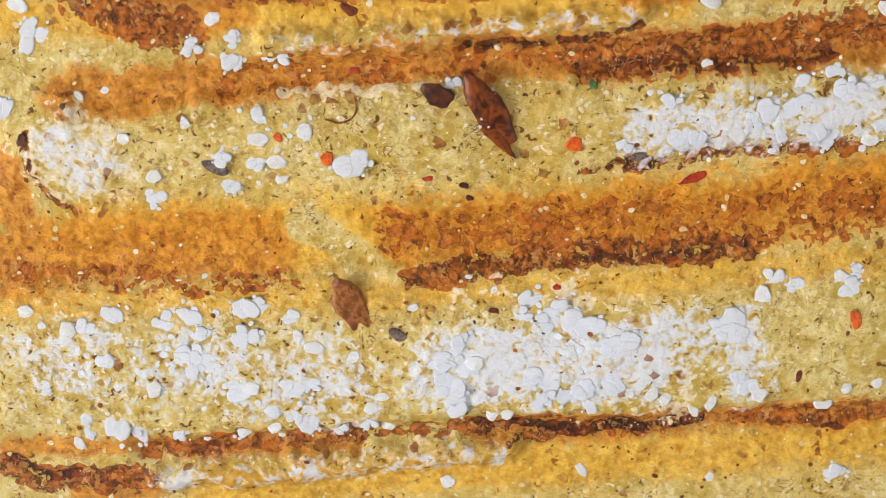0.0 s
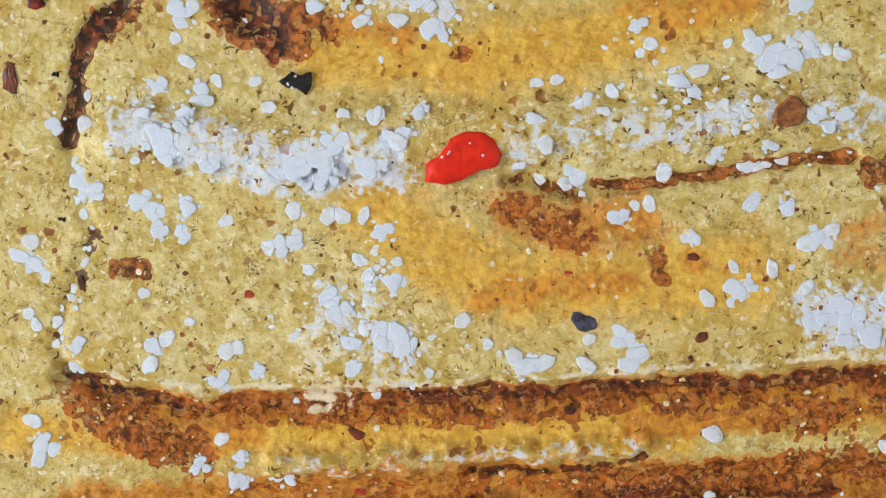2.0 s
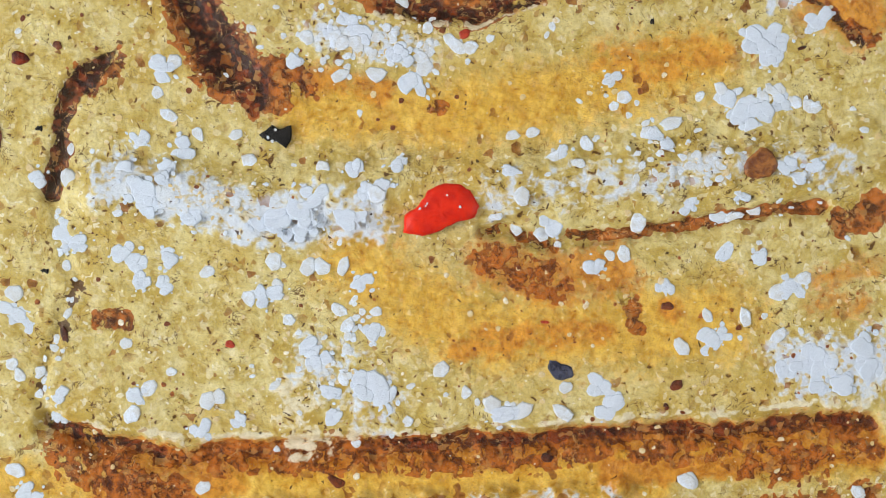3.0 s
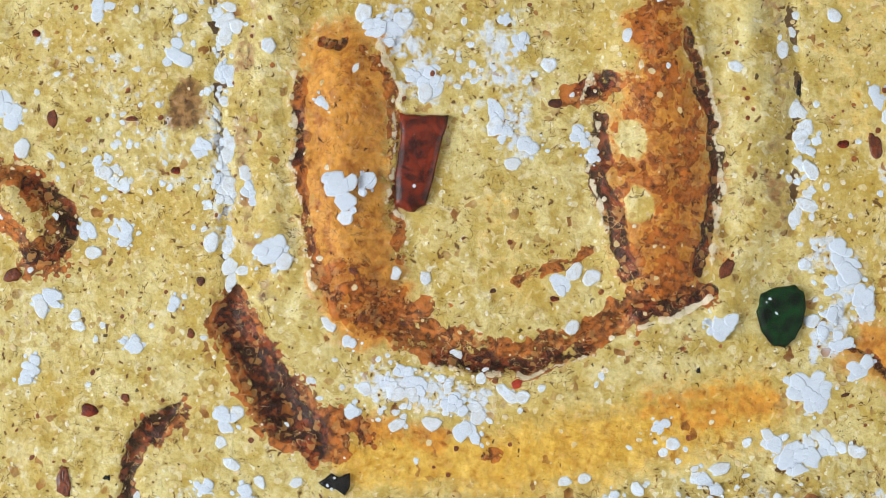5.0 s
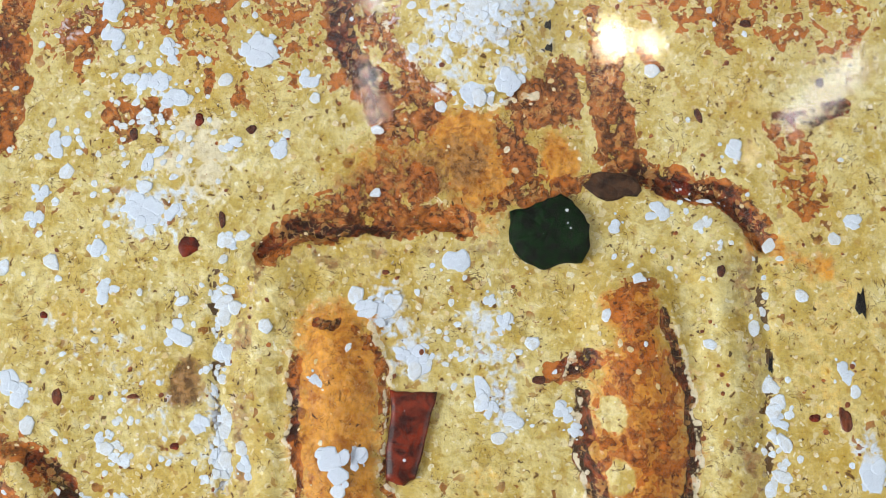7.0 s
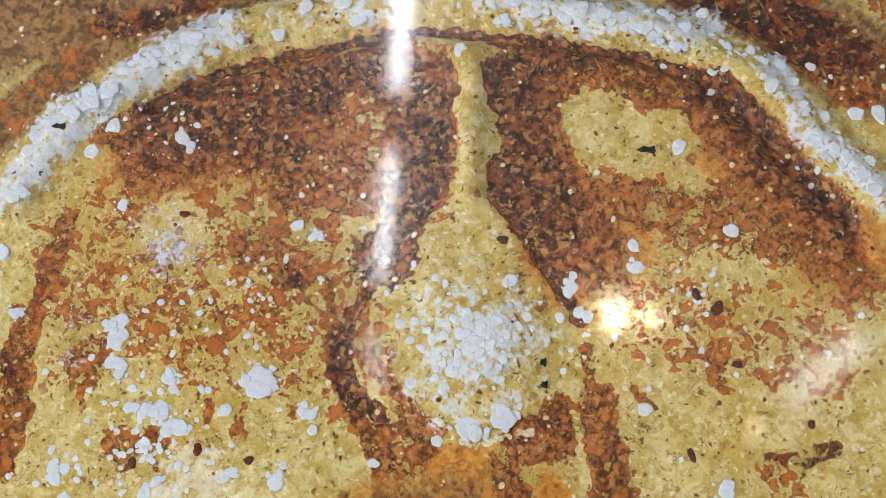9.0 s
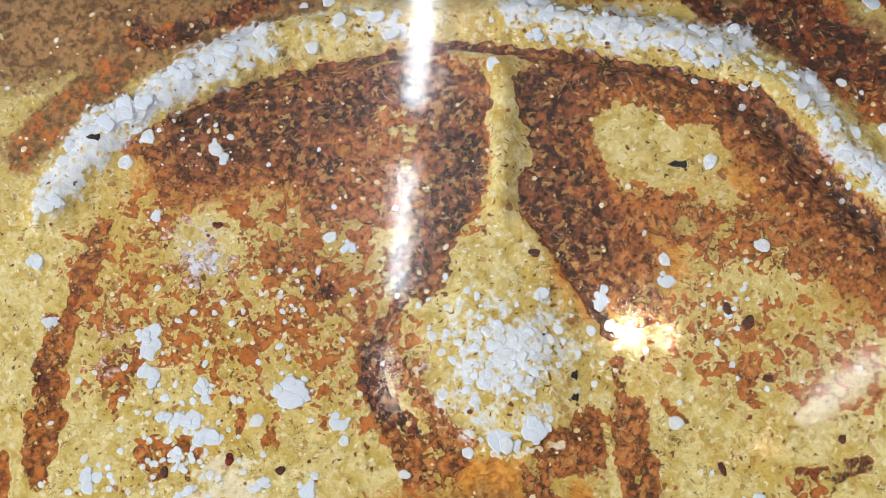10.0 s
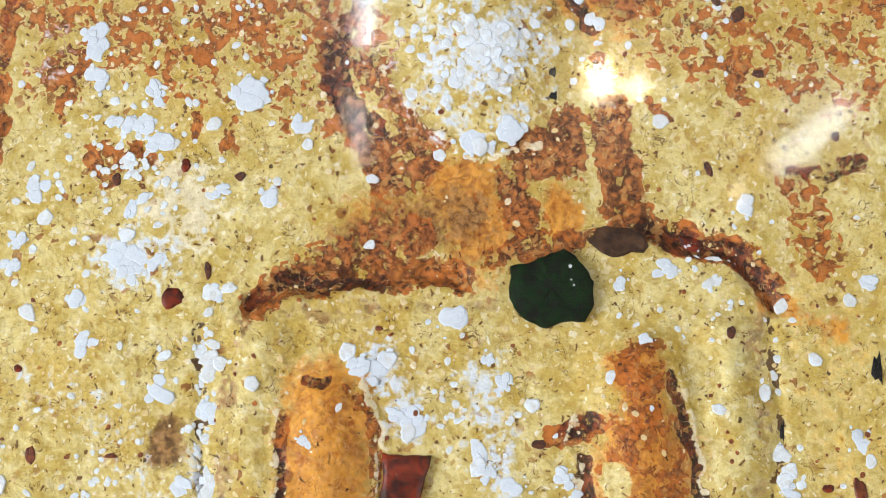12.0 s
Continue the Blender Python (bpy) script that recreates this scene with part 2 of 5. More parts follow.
def plaster(name, low, high):
    m = Mat(name, 0.9, 0.0, 0.2)
    n = m.noise(3, 5)
    m.bump(m.noise(150, 3), 0.15, 0.001)
    return m.colour(m.mix(n, low, high))


def glow(name, colour, strength):
    m = Mat(name)
    m.p.inputs["Base Color"].default_value = (*colour, 1)
    m.p.inputs["Emission Color"].default_value = (*colour, 1)
    m.p.inputs["Emission Strength"].default_value = strength
    return m.m


GLASS, BLACK = glass_material(), lacquer()
WALL, ROOF = plaster("painted_plaster", (0.30, 0.28, 0.26), (0.36, 0.34, 0.31)), plaster("ceiling_plaster", (0.30, 0.29, 0.27), (0.35, 0.34, 0.32))
STONE = plaster("floor_screed", (0.12, 0.11, 0.10), (0.2, 0.18, 0.16))
FAR_TUBE = glow("soft_tube_light", (0.82, 0.91, 1.0), 12.0)
DIM_TUBE = glow("dim_tube_light", (0.88, 0.92, 1.0), 12.0)
TUBE, BULB = glow("tube_light", (0.86, 0.93, 1.0), 34.0), glow("warm_bulb", (1.0, 0.82, 0.56), 90.0)
SMALL_BULB = glow("dim_warm_bulb", (1.0, 0.72, 0.40), 30.0)
METAL = speckled("white_enamel", (0.6, 0.6, 0.6), (0.72, 0.72, 0.7), 0.4, 40)


# ---- building blocks ----
def part(name, bm, material, parent=None, label=""):
    me = bpy.data.meshes.new(name)
    bm.normal_update()
    bm.to_mesh(me)
    bm.free()
    me.materials.append(material)
    ob = new(name, me)
    ob.parent = parent
    return tagged(ob, label)


def box(x0, x1, y0, y1, z0, z1, bevel=0.0, bm=None):
    bm = bm or bmesh.new()
    v = bmesh.ops.create_cube(bm, size=1, matrix=Matrix.Translation(((x0 + x1) / 2, (y0 + y1) / 2, (z0 + z1) / 2)) @ Matrix.Diagonal((x1 - x0, y1 - y0, z1 - z0, 1)))["verts"]
    if bevel:
        bmesh.ops.bevel(bm, geom=list({e for q in v for e in q.link_edges}), offset=bevel, segments=3, affect="EDGES", profile=0.6)
    return bm


def rod(a, b, r, sides=16, bm=None):
    bm = bm or bmesh.new()
    a, b = Vector(a), Vector(b)
    m = Matrix.Translation((a + b) / 2) @ (b - a).to_track_quat("Z", "Y").to_matrix().to_4x4()
    bmesh.ops.create_cone(bm, cap_ends=True, segments=sides, radius1=r, radius2=r, depth=(b - a).length, matrix=m)
    return bm


# ---- the room ----
def structure(name, bm, material, label, category):
    return tagged(part(name, bm, material), label, category, kind="structure")


structure("floor", box(-SIDE - 0.2, SIDE + 0.2, FAR - 0.2, BACK + 0.2, FLOOR - 0.1, FLOOR), STONE, "grey screed floor of the room", "floor")
structure("ceiling", box(-SIDE - 0.2, SIDE + 0.2, FAR - 0.2, BACK + 0.2, CEILING, CEILING + 0.1), ROOF, "plain painted plaster ceiling", "ceiling")
structure("wall_north", box(-SIDE, SIDE, BACK, BACK + 0.15, FLOOR, CEILING), WALL, "painted plaster wall behind the framed picture", "wall")
structure("wall_south", box(-SIDE, SIDE, FAR - 0.15, FAR, FLOOR, CEILING), WALL, "painted plaster wall at the room's far end", "wall")
# side walls out of view, each with an opening added behind its fill lamp
for side, name in ((-1, "wall_west"), (1, "wall_east")):
    a, b = sorted((side * SIDE, side * (SIDE + 0.15)))
    bm = bmesh.new()
    for y0, y1, z0, z1 in ((FAR - 0.15, -2.35, FLOOR, CEILING), (-0.75, BACK + 0.15, FLOOR, CEILING), (-2.35, -0.75, FLOOR, 0.2), (-2.35, -0.75, 1.3, CEILING)):
        box(a, b, y0, y1, z0, z1, bm=bm)
    structure(name, bm, WALL, "unseen painted plaster side wall, opening added for a fill lamp", "wall")

# tube lamps and bulbs under the ceiling
LAMP_Z = 2.205


def tube_lamp(a, b, r=0.012, material=TUBE):
    lamp = tagged(new("tube_lamp"), "white fluorescent tube lamp fixed under the ceiling", "lamp", "ceiling tube lamps")
    a, b = Vector((*a, LAMP_Z)), Vector((*b, LAMP_Z))
    d = (b - a).normalized()
    part("tube", rod(a, b, r), material, lamp)
    part("housing", rod(a + Vector((0, 0, 0.02 + r)), b + Vector((0, 0, 0.02 + r)), 0.022, 8), METAL, lamp, "white enamel housing")
    for e, s in ((a, -1), (b, 1)):
        part("end_cap", rod(e, e + d * s * 0.03, 0.02), METAL, lamp)
    return lamp


def bulb_lamp(x, y, r, material, label):
    lamp = tagged(new("bulb_lamp"), label, "lamp", "ceiling bulbs")
    bm = bmesh.new()
    bmesh.ops.create_uvsphere(bm, u_segments=20, v_segments=12, radius=r, matrix=Matrix.Translation((x, y, LAMP_Z)) @ Matrix.Diagonal((0.85, 0.85, 1.1, 1)))
    part("bulb", bm, material, lamp)
    part("socket", rod((x, y, LAMP_Z + r), (x, y, CEILING - 0.004), r * 0.55), METAL, lamp)
    return lamp


tube_lamp((-0.105, -0.96), (-0.180, -1.64))
tube_lamp((-0.205, -1.87), (-0.290, -2.68))
tube_lamp((-0.351, -3.09), (-0.392, -3.83), 0.014, DIM_TUBE)
tube_lamp((0.785, -3.05), (0.731, -3.745), 0.026, FAR_TUBE)
bulb_lamp(0.210, -2.93, 0.034, BULB, "bright warm bulb hanging from the ceiling")
bulb_lamp(0.294, -2.965, 0.018, BULB, "small warm bulb beside the bright one")
bulb_lamp(0.688, -4.19, 0.022, SMALL_BULB, "dim warm bulb further back in the room")

# ---- the frame with its glass ----
LEFT, RIGHT, BOTTOM, TOP = -0.235, 0.215, 0.845, 1.576
case = tagged(new("picture_frame"), "black glossy frame with a glass front on the wall", "frame")
for name, x0, x1, z0, z1 in (
    ("top_rail", LEFT - 0.05, RIGHT + 0.05, TOP, TOP + 0.05),
    ("bottom_rail", LEFT - 0.05, RIGHT + 0.05, BOTTOM - 0.05, BOTTOM),
    ("side_rail", LEFT - 0.05, LEFT, BOTTOM, TOP),
    ("side_rail", RIGHT, RIGHT + 0.05, BOTTOM, TOP),
):
    part(name, box(x0, x1, -0.0215, -0.0085, z0, z1, 0.0024), BLACK, case)
part("inner_lip", box(LEFT, RIGHT, -0.0165, -0.0138, TOP - 0.0012, TOP - 0.0002, 0.0003), BLACK, case, "thin black lip above the glass")
for name, x0, x1, z0, z1 in (("top_cover", LEFT - 0.05, RIGHT + 0.05, TOP + 0.012, TOP + 0.05), ("bottom_cover", LEFT - 0.05, RIGHT + 0.05, BOTTOM - 0.05, BOTTOM - 0.012)):
    part(name, box(x0, x1, -0.0083, 0.058, z0, z1, 0.002), BLACK, case)
part("backing_board", box(LEFT, RIGHT, 0.03, 0.055, BOTTOM, TOP + 0.01), STONE, case)
pane = part("glass_pane", box(LEFT, RIGHT, -0.0135, -0.0105, BOTTOM, TOP), GLASS, case, "clear glossy glass")
pane.visible_shadow = False
# the frame hangs a little out of level
CENTRE = Vector((0, 0, 1.3))
case.matrix_world = Matrix.Translation(CENTRE) @ Matrix.Rotation(radians(-0.7), 4, "Y") @ Matrix.Translation(-CENTRE)

# ---- the pictured tablet: built as a relief of strokes, in millimetres from its middle ----
X0, X1, Z0, Z1, STEP = -0.205, 0.19, 0.872, 1.583, 0.0008
NX, NZ = int((X1 - X0) / STEP) + 1, int((Z1 - Z0) / STEP) + 1
GX, GZ = np.meshgrid(np.linspace(X0, X1, NX), np.linspace(Z0, Z1, NZ))
rng = np.random.default_rng(7)


def lattice(size, seed):
    """Smooth value noise over the tablet, -1 to 1, with hills of that many metres."""
    r = np.random.default_rng(seed)
    u, v = (GX - X0) / size, (GZ - Z0) / size
    g = r.uniform(-1, 1, (int(v.max()) + 3, int(u.max()) + 3))
    i, j = v.astype(int), u.astype(int)
    a, b = v - i, u - j
    a, b = a * a * (3 - 2 * a), b * b * (3 - 2 * b)
    return (g[i, j] * (1 - b) + g[i, j + 1] * b) * (1 - a) + (g[i + 1, j] * (1 - b) + g[i + 1, j + 1] * b) * a


WX = GX + 0.0013 * lattice(0.011, 1) + 0.0011 * lattice(0.0042, 2) + 0.0005 * lattice(0.0019, 12)
WZ = GZ + 0.0013 * lattice(0.011, 3) + 0.0011 * lattice(0.0042, 4) + 0.0005 * lattice(0.0019, 13)
UNEVEN = 0.6 * lattice(0.017, 21) + 0.5 * lattice(0.007, 22)
STAIN_SHADE = {k: np.zeros_like(GX) for k in ("yellow", "orange", "brown", "dark", "powder", "fine", "umber", "worn", "plum")}
RELIEF = 0.0006 * lattice(0.03, 5) + 0.0003 * lattice(0.008, 6) + 0.00022 * lattice(0.0034, 8) + 0.00012 * lattice(0.0017, 9)


def stroke(kind, half, strength, *points):
    """A stain, a painted shade, or a raised or sunken band, along a line."""
    global RELIEF
    half = half / 1000
    p = [(x / 1000, 1.3 + z / 1000) for x, z in points]
    reach = half * 1.7 + 0.008
    xs, zs = [q[0] for q in p], [q[1] for q in p]
    j0, j1 = (int(np.clip((v - X0) / STEP, 0, NX)) for v in (min(xs) - reach, max(xs) + reach))
    i0, i1 = (int(np.clip((v - Z0) / STEP, 0, NZ)) for v in (min(zs) - reach, max(zs) + reach))
    if j1 <= j0 or i1 <= i0:
        return
    part_of = np.s_[i0:i1, j0:j1]
    x, z = WX[part_of], WZ[part_of]
    d = np.full(x.shape, 9.0)
    for (ax, az), (bx, bz) in zip(p, p[1:]):
        ux, uz = bx - ax, bz - az
        k = np.clip(((x - ax) * ux + (z - az) * uz) / (ux * ux + uz * uz + 1e-12), 0, 1)
        d = np.minimum(d, np.hypot(x - ax - k * ux, z - az - k * uz))
    s = d / (half * (1 + (0.34 if kind in ("dark", "brown", "fine", "worn") else 0.15) * UNEVEN[part_of]))
    if kind in STAIN_SHADE:
        edge = 0.35 if kind in ("dark", "brown") else 0.6
        value = strength * np.clip((1 + edge - s) / (2 * edge), 0, 1)
        STAIN_SHADE[kind][part_of] = np.maximum(STAIN_SHADE[kind][part_of], value)
        if kind == "dark":
            RELIEF[part_of] -= 0.0007 * value
        if kind == "worn":
            RELIEF[part_of] += 0.0006 * value
        if kind == "powder":
            RELIEF[part_of] += 0.0005 * value
    elif kind == "clear":
        keep = 1 - strength * np.clip((1.25 - s) / 0.5, 0, 1)
        for k in ("yellow", "orange", "brown", "dark", "umber", "plum"):
            STAIN_SHADE[k][part_of] *= keep
    else:
        swell = np.clip(1 - s / 1.5, 0, 1)
        swell = swell * swell * (3 - 2 * swell)
        RELIEF[part_of] += {"ridge": 0.0044, "lobe": 0.0058, "groove": -0.0034}[kind] * strength * swell


stroke("yellow", 8.3, 0.7, (-125.4, -245.7), (-70.4, -246.0), (2.5, -238.4), (93.2, -234.0))
stroke("ridge", 4.2, 1, (-39.4, -251.5), (-11.9, -249.8), (21.0, -246.1), (80.7, -237.6))
stroke("powder", 3.7, 0.35, (-37.5, -250.9), (-11.9, -250.1), (20.9, -245.5), (80.7, -237.6))
stroke("orange", 6.4, 0.8, (-88.8, -246.5), (-70.4, -244.1), (-48.5, -241.7))
stroke("orange", 8.0, 0.95, (-104.2, -270.1), (-52.3, -264.9), (2.9, -256.4), (57.8, -252.4), (85.1, -250.6), (160.9, -244.8))
stroke("brown", 6.5, 0.34, (-52.3, -265.8), (2.9, -259.5), (57.8, -253.3), (85.1, -249.7), (160.6, -242.0))
stroke("brown", 7.7, 0.7, (63.3, -253.1), (85.1, -250.6), (121.4, -247.8), (160.5, -240.2))
stroke("dark", 2.3, 0.4, (74.4, -254.7), (94.6, -255.5), (116.5, -254.4), (145.3, -249.8))
stroke("dark", 1.8, 0.5, (26.6, -252.3), (66.6, -246.0), (80.9, -241.6))
stroke("groove", 5.6, 1, (-98.7, -270.9), (-52.3, -265.8), (2.9, -258.6), (57.9, -254.2), (160.9, -244.8))
stroke("ridge", 14.1, 1, (-116.2, -290.4), (-52.5, -282.8), (21.9, -280.6), (162.7, -263.2))
stroke("powder", 10.2, 0.75, (83.0, -276.8), (114.2, -273.1), (162.7, -263.2))
stroke("worn", 14.1, 0.8, (-106.9, -291.1), (-98.5, -292.7))
stroke("powder", 11.2, 0.6, (-107.7, -288.6), (-98.5, -292.7))
stroke("yellow", 14.3, 0.9, (-104.2, -321.1), (-43.3, -319.3), (4.0, -315.9), (60.5, -310.2), (166.0, -295.4))
stroke("orange", 12.4, 0.9, (-129.3, -329.8), (-104.3, -325.1), (-43.3, -321.3))
stroke("orange", 13.2, 0.8, (7.8, -315.7), (60.5, -310.2), (107.2, -304.9), (165.8, -293.4))
stroke("brown", 10.4, 0.42, (4.0, -315.9), (60.6, -312.2), (107.4, -306.8), (166.5, -301.1))
stroke("brown", 4.8, 0.42, (-125.6, -333.7), (-81.7, -335.4), (-33.8, -332.9))
stroke("brown", 4.8, 0.8, (4.3, -331.7), (32.8, -326.8), (61.0, -321.0), (123.1, -316.1))
stroke("dark", 2.0, 0.42, (63.0, -322.9), (89.4, -321.1), (123.0, -314.6))
stroke("brown", 2.8, 0.6, (67.0, -290.7), (89.2, -287.1), (114.9, -282.0), (151.8, -279.5), (164.2, -278.2))
stroke("dark", 1.9, 0.5, (68.9, -290.2), (89.2, -287.7))
stroke("groove", 10.5, 1, (-129.3, -329.8), (-43.4, -323.2), (60.7, -314.1), (166.2, -297.3))
stroke("clear", 6.6, 1, (-26.3, -312.9), (-14.9, -320.4), (0.5, -333.8))
stroke("brown", 1.9, 0.9, (-119.3, -283.8), (-118.6, -294.3), (-113.0, -303.8), (-103.8, -312.3))
stroke("orange", 6.6, 0.9, (-125.8, -296.4), (-122.9, -315.8), (-117.9, -331.5))
stroke("ridge", 25.4, 1, (-131.1, -368.5), (-33.8, -361.3), (62.5, -354.1), (170.9, -344.6))
stroke("powder", 19.5, 0.5, (-111.5, -365.8), (-62.9, -362.2), (-14.4, -371.0))
stroke("powder", 14.5, 0.92, (24.3, -363.5), (62.6, -356.1), (89.7, -357.3))
stroke("worn", 19.3, 0.55, (24.2, -359.4), (62.4, -350.0), (97.7, -361.2))
stroke("powder", 11.5, 0.6, (91.1, -349.1), (119.7, -346.2), (124.9, -364.4))
stroke("orange", 5.9, 0.7, (34.7, -387.1), (83.5, -383.5), (173.8, -374.3))
stroke("brown", 3.6, 0.6, (-83.2, -399.5), (-14.2, -390.8), (34.7, -385.7), (83.5, -383.5), (131.9, -378.8), (173.8, -374.3))
stroke("dark", 2.0, 0.7, (32.7, -384.5), (64.1, -386.2), (112.6, -381.1))
stroke("groove", 4.9, 1, (-83.2, -399.5), (-14.2, -390.8), (34.7, -385.7), (83.5, -383.5), (173.8, -374.3))
stroke("ridge", 5.0, 1, (-79.4, -409.4), (-33.8, -404.2), (44.8, -393.2))
stroke("powder", 6.0, 0.5, (-77.4, -409.3), (-33.8, -404.9), (40.9, -394.8))
stroke("yellow", 5.9, 0.6, (45.1, -402.7), (104.1, -400.8), (175.2, -387.9))
stroke("brown", 5.0, 0.9, (-132.8, -405.3), (-121.1, -410.3), (-103.3, -410.8), (-83.4, -409.5))
stroke("dark", 2.0, 0.6, (-132.6, -402.1), (-121.0, -408.6), (-109.2, -409.1))
stroke("orange", 8.0, 0.7, (-103.4, -416.2), (-81.5, -413.3))
stroke("yellow", 11, 0.75, (-60, -412), (50, -400), (175, -385))
stroke("yellow", 7, 0.6, (-135, -345), (-60, -340), (20, -336), (90, -328), (170, -318))
stroke("orange", 5, 0.7, (-130, -398), (-60, -397), (-10, -393))
stroke("brown", 2.0, 0.7, (45.7, -391.0), (52.5, -389.7), (58.3, -388.5))
stroke("worn", 1.5, 0.7, (-33.9, -268.1), (3.1, -266.0), (14.1, -263.8))
stroke("worn", 1.3, 0.8, (-117.2, -286.6), (-116.1, -298.1), (-107.4, -306.5))
stroke("worn", 1.4, 0.7, (5.1, -372.4), (14.6, -362.8), (16.3, -353.5))
stroke("dark", 2.2, 0.55, (-109.1, -224.1), (-91.7, -230.5), (-71.5, -233.7))
stroke("orange", 6.0, 0.8, (-100, -232), (-71.5, -236), (3.5, -230), (58, -224), (160, -213))
stroke("brown", 3.1, 0.8, (-71.5, -234.2), (-33.0, -231.6), (3.5, -227.1))
stroke("dark", 2.0, 0.46, (3.4, -225.8), (21.7, -225.0), (58.1, -221.5), (112.5, -215.4), (160.9, -209.9))
stroke("brown", 3.1, 0.9, (3.5, -226.6), (58.1, -222.3), (112.5, -216.1), (160.9, -210.6))
stroke("groove", 4.2, 1, (-109.1, -224.1), (-91.7, -231.4), (-71.5, -233.7), (-33.0, -231.6), (16.2, -226.0), (58.1, -221.9), (112.5, -215.7), (160.9, -210.8))
stroke("yellow", 8.3, 0.95, (-42.0, -239.5), (3.8, -235.6), (58.5, -229.4), (161.8, -221.0))
stroke("brown", 4.6, 0.55, (-51.2, -236.2), (3.7, -231.8), (58.4, -226.6), (161.7, -219.1))
stroke("brown", 10.1, 0.7, (-97.2, -232.6), (-78.7, -244.9), (-69.4, -248.3))
stroke("orange", 5.5, 0.8, (77.0, -232.3), (122.4, -226.5), (161.8, -221.0))
stroke("brown", 5.5, 0.6, (122.6, -228.4), (149.6, -223.4))
stroke("orange", 2.7, 0.1, (35.6, -137.5), (35.6, -137.5))
stroke("dark", 3.3, 0.85, (-91.8, -104.5), (-97.0, -111.1), (-105.0, -118.8), (-106.5, -127.9), (-105.5, -133.3), (-109.7, -147.3))
stroke("groove", 3.6, 0.5, (-91.8, -104.5), (-97.0, -111.1), (-105.8, -120.6), (-105.5, -133.3), (-109.7, -147.3))
stroke("fine", 2.8, 0.8, (-100.6, -177.3), (-102.1, -188.6), (-107.4, -200.1), (-111.7, -213.5))
stroke("groove", 2.7, 0.3, (-108.7, -150.0), (-100.6, -177.3), (-107.4, -200.1), (-111.6, -215.4), (-105.3, -223.6))
stroke("dark", 6.3, 0.8, (-61.6, -85.9), (-57.6, -96.4), (-51.9, -105.1), (-44.4, -111.0))
stroke("brown", 9.0, 0.8, (-63.4, -87.7), (-57.5, -100.0), (-48.1, -108.5), (-33.5, -109.5))
stroke("orange", 5.4, 0.6, (-35.4, -107.8), (-11.8, -108.3), (-2.6, -110.6))
stroke("yellow", 11.8, 0.75, (-27.8, -116.4), (15.9, -117.7), (51.8, -110.3), (101.6, -95.0))
stroke("orange", 6.3, 0.5, (69.1, -96.8), (90.6, -93.8), (101.4, -92.4))
stroke("ridge", 10.1, 1, (-92.3, -147.3), (-37.4, -146.2), (35.3, -138.6), (107.7, -129.2), (156.0, -121.1))
stroke("powder", 9.1, 0.8, (-87.0, -141.5), (-68.5, -146.0), (-40.8, -153.7), (-8.0, -150.1))
stroke("powder", 7.3, 0.5, (35.5, -142.2), (71.6, -134.8), (125.8, -126.4), (144.1, -127.2))
stroke("powder", 6.3, 0.6, (-21.6, -92.7), (3.9, -96.7))
stroke("brown", 1.6, 0.7, (34.3, -152.4), (47.3, -155.4), (56.6, -156.7))
stroke("brown", 2.0, 0.9, (61.9, -153.7), (91.0, -150.6), (118.1, -145.1), (141.5, -140.2))
stroke("brown", 4.6, 0.8, (147.4, -145.4), (152.7, -143.2), (157.7, -141.1))
stroke("groove", 2.7, 1, (34.3, -152.4), (56.5, -156.2), (91.0, -150.6), (141.5, -140.2))
stroke("orange", 10.1, 0.7, (36.8, -164.3), (48.0, -167.4), (73.7, -166.0))
stroke("brown", 7.3, 0.55, (36.7, -162.4), (48.0, -167.4), (57.3, -168.7))
stroke("yellow", 14.7, 0.7, (-9.0, -166.8), (10.0, -178.7), (38.2, -188.4), (74.9, -184.6), (111.5, -178.8))
stroke("orange", 5.5, 0.6, (25.5, -192.9), (47.4, -187.9), (71.3, -184.8))
stroke("brown", 3.7, 0.7, (79.8, -175.0), (82.2, -182.3))
stroke("orange", 3.7, 0.7, (92.8, -176.1), (94.8, -177.9))
stroke("brown", 3.1, 0.8, (-92.0, -189.0), (-83.6, -189.4))
stroke("orange", 7.3, 0.3, (-11.3, -157.6), (-0.1, -160.7))
stroke("worn", 7.4, 0.6, (-26.5, -208.9), (-22.9, -225.8))
stroke("powder", 11.1, 0.5, (-22.3, -199.2), (0.6, -211.2))
stroke("powder", 10.2, 0.8, (134.7, -192.6), (162.0, -191.1))
stroke("orange", 5.5, 0.5, (143.5, -164.1), (159.3, -159.5))
stroke("brown", 3.6, 0.7, (145.9, -83.7), (153.0, -86.9))
stroke("brown", 2.4, 0.6, (13.9, -114.2), (17.5, -114.0))
stroke("orange", 5.5, 0.5, (140.4, -171.7), (155.4, -174.6))
stroke("worn", 1.3, 0.55, (-108.7, -219.4), (-90.0, -224.7), (-71.3, -227.4), (-34.1, -226.4), (15.9, -220.2), (58.4, -216.0), (113.7, -209.2), (163.0, -203.5))
stroke("orange", 13.8, 1, (-38.1, 13.1), (-36.8, -20.9), (-34.2, -55.0), (-27.0, -66.1))
stroke("brown", 11.5, 0.14, (-37.4, 9.7), (-36.8, -20.9), (-34.2, -55.0), (-27.0, -66.1))
stroke("brown", 9.5, 0.6, (-34.8, -60.8), (-23.1, -67.8), (-7.6, -74.6))
stroke("brown", 6.1, 0.8, (-23.1, -67.8), (-7.6, -74.6), (9.8, -82.8), (28.7, -82.7), (45.5, -76.8), (54.5, -67.9), (69.2, -57.8))
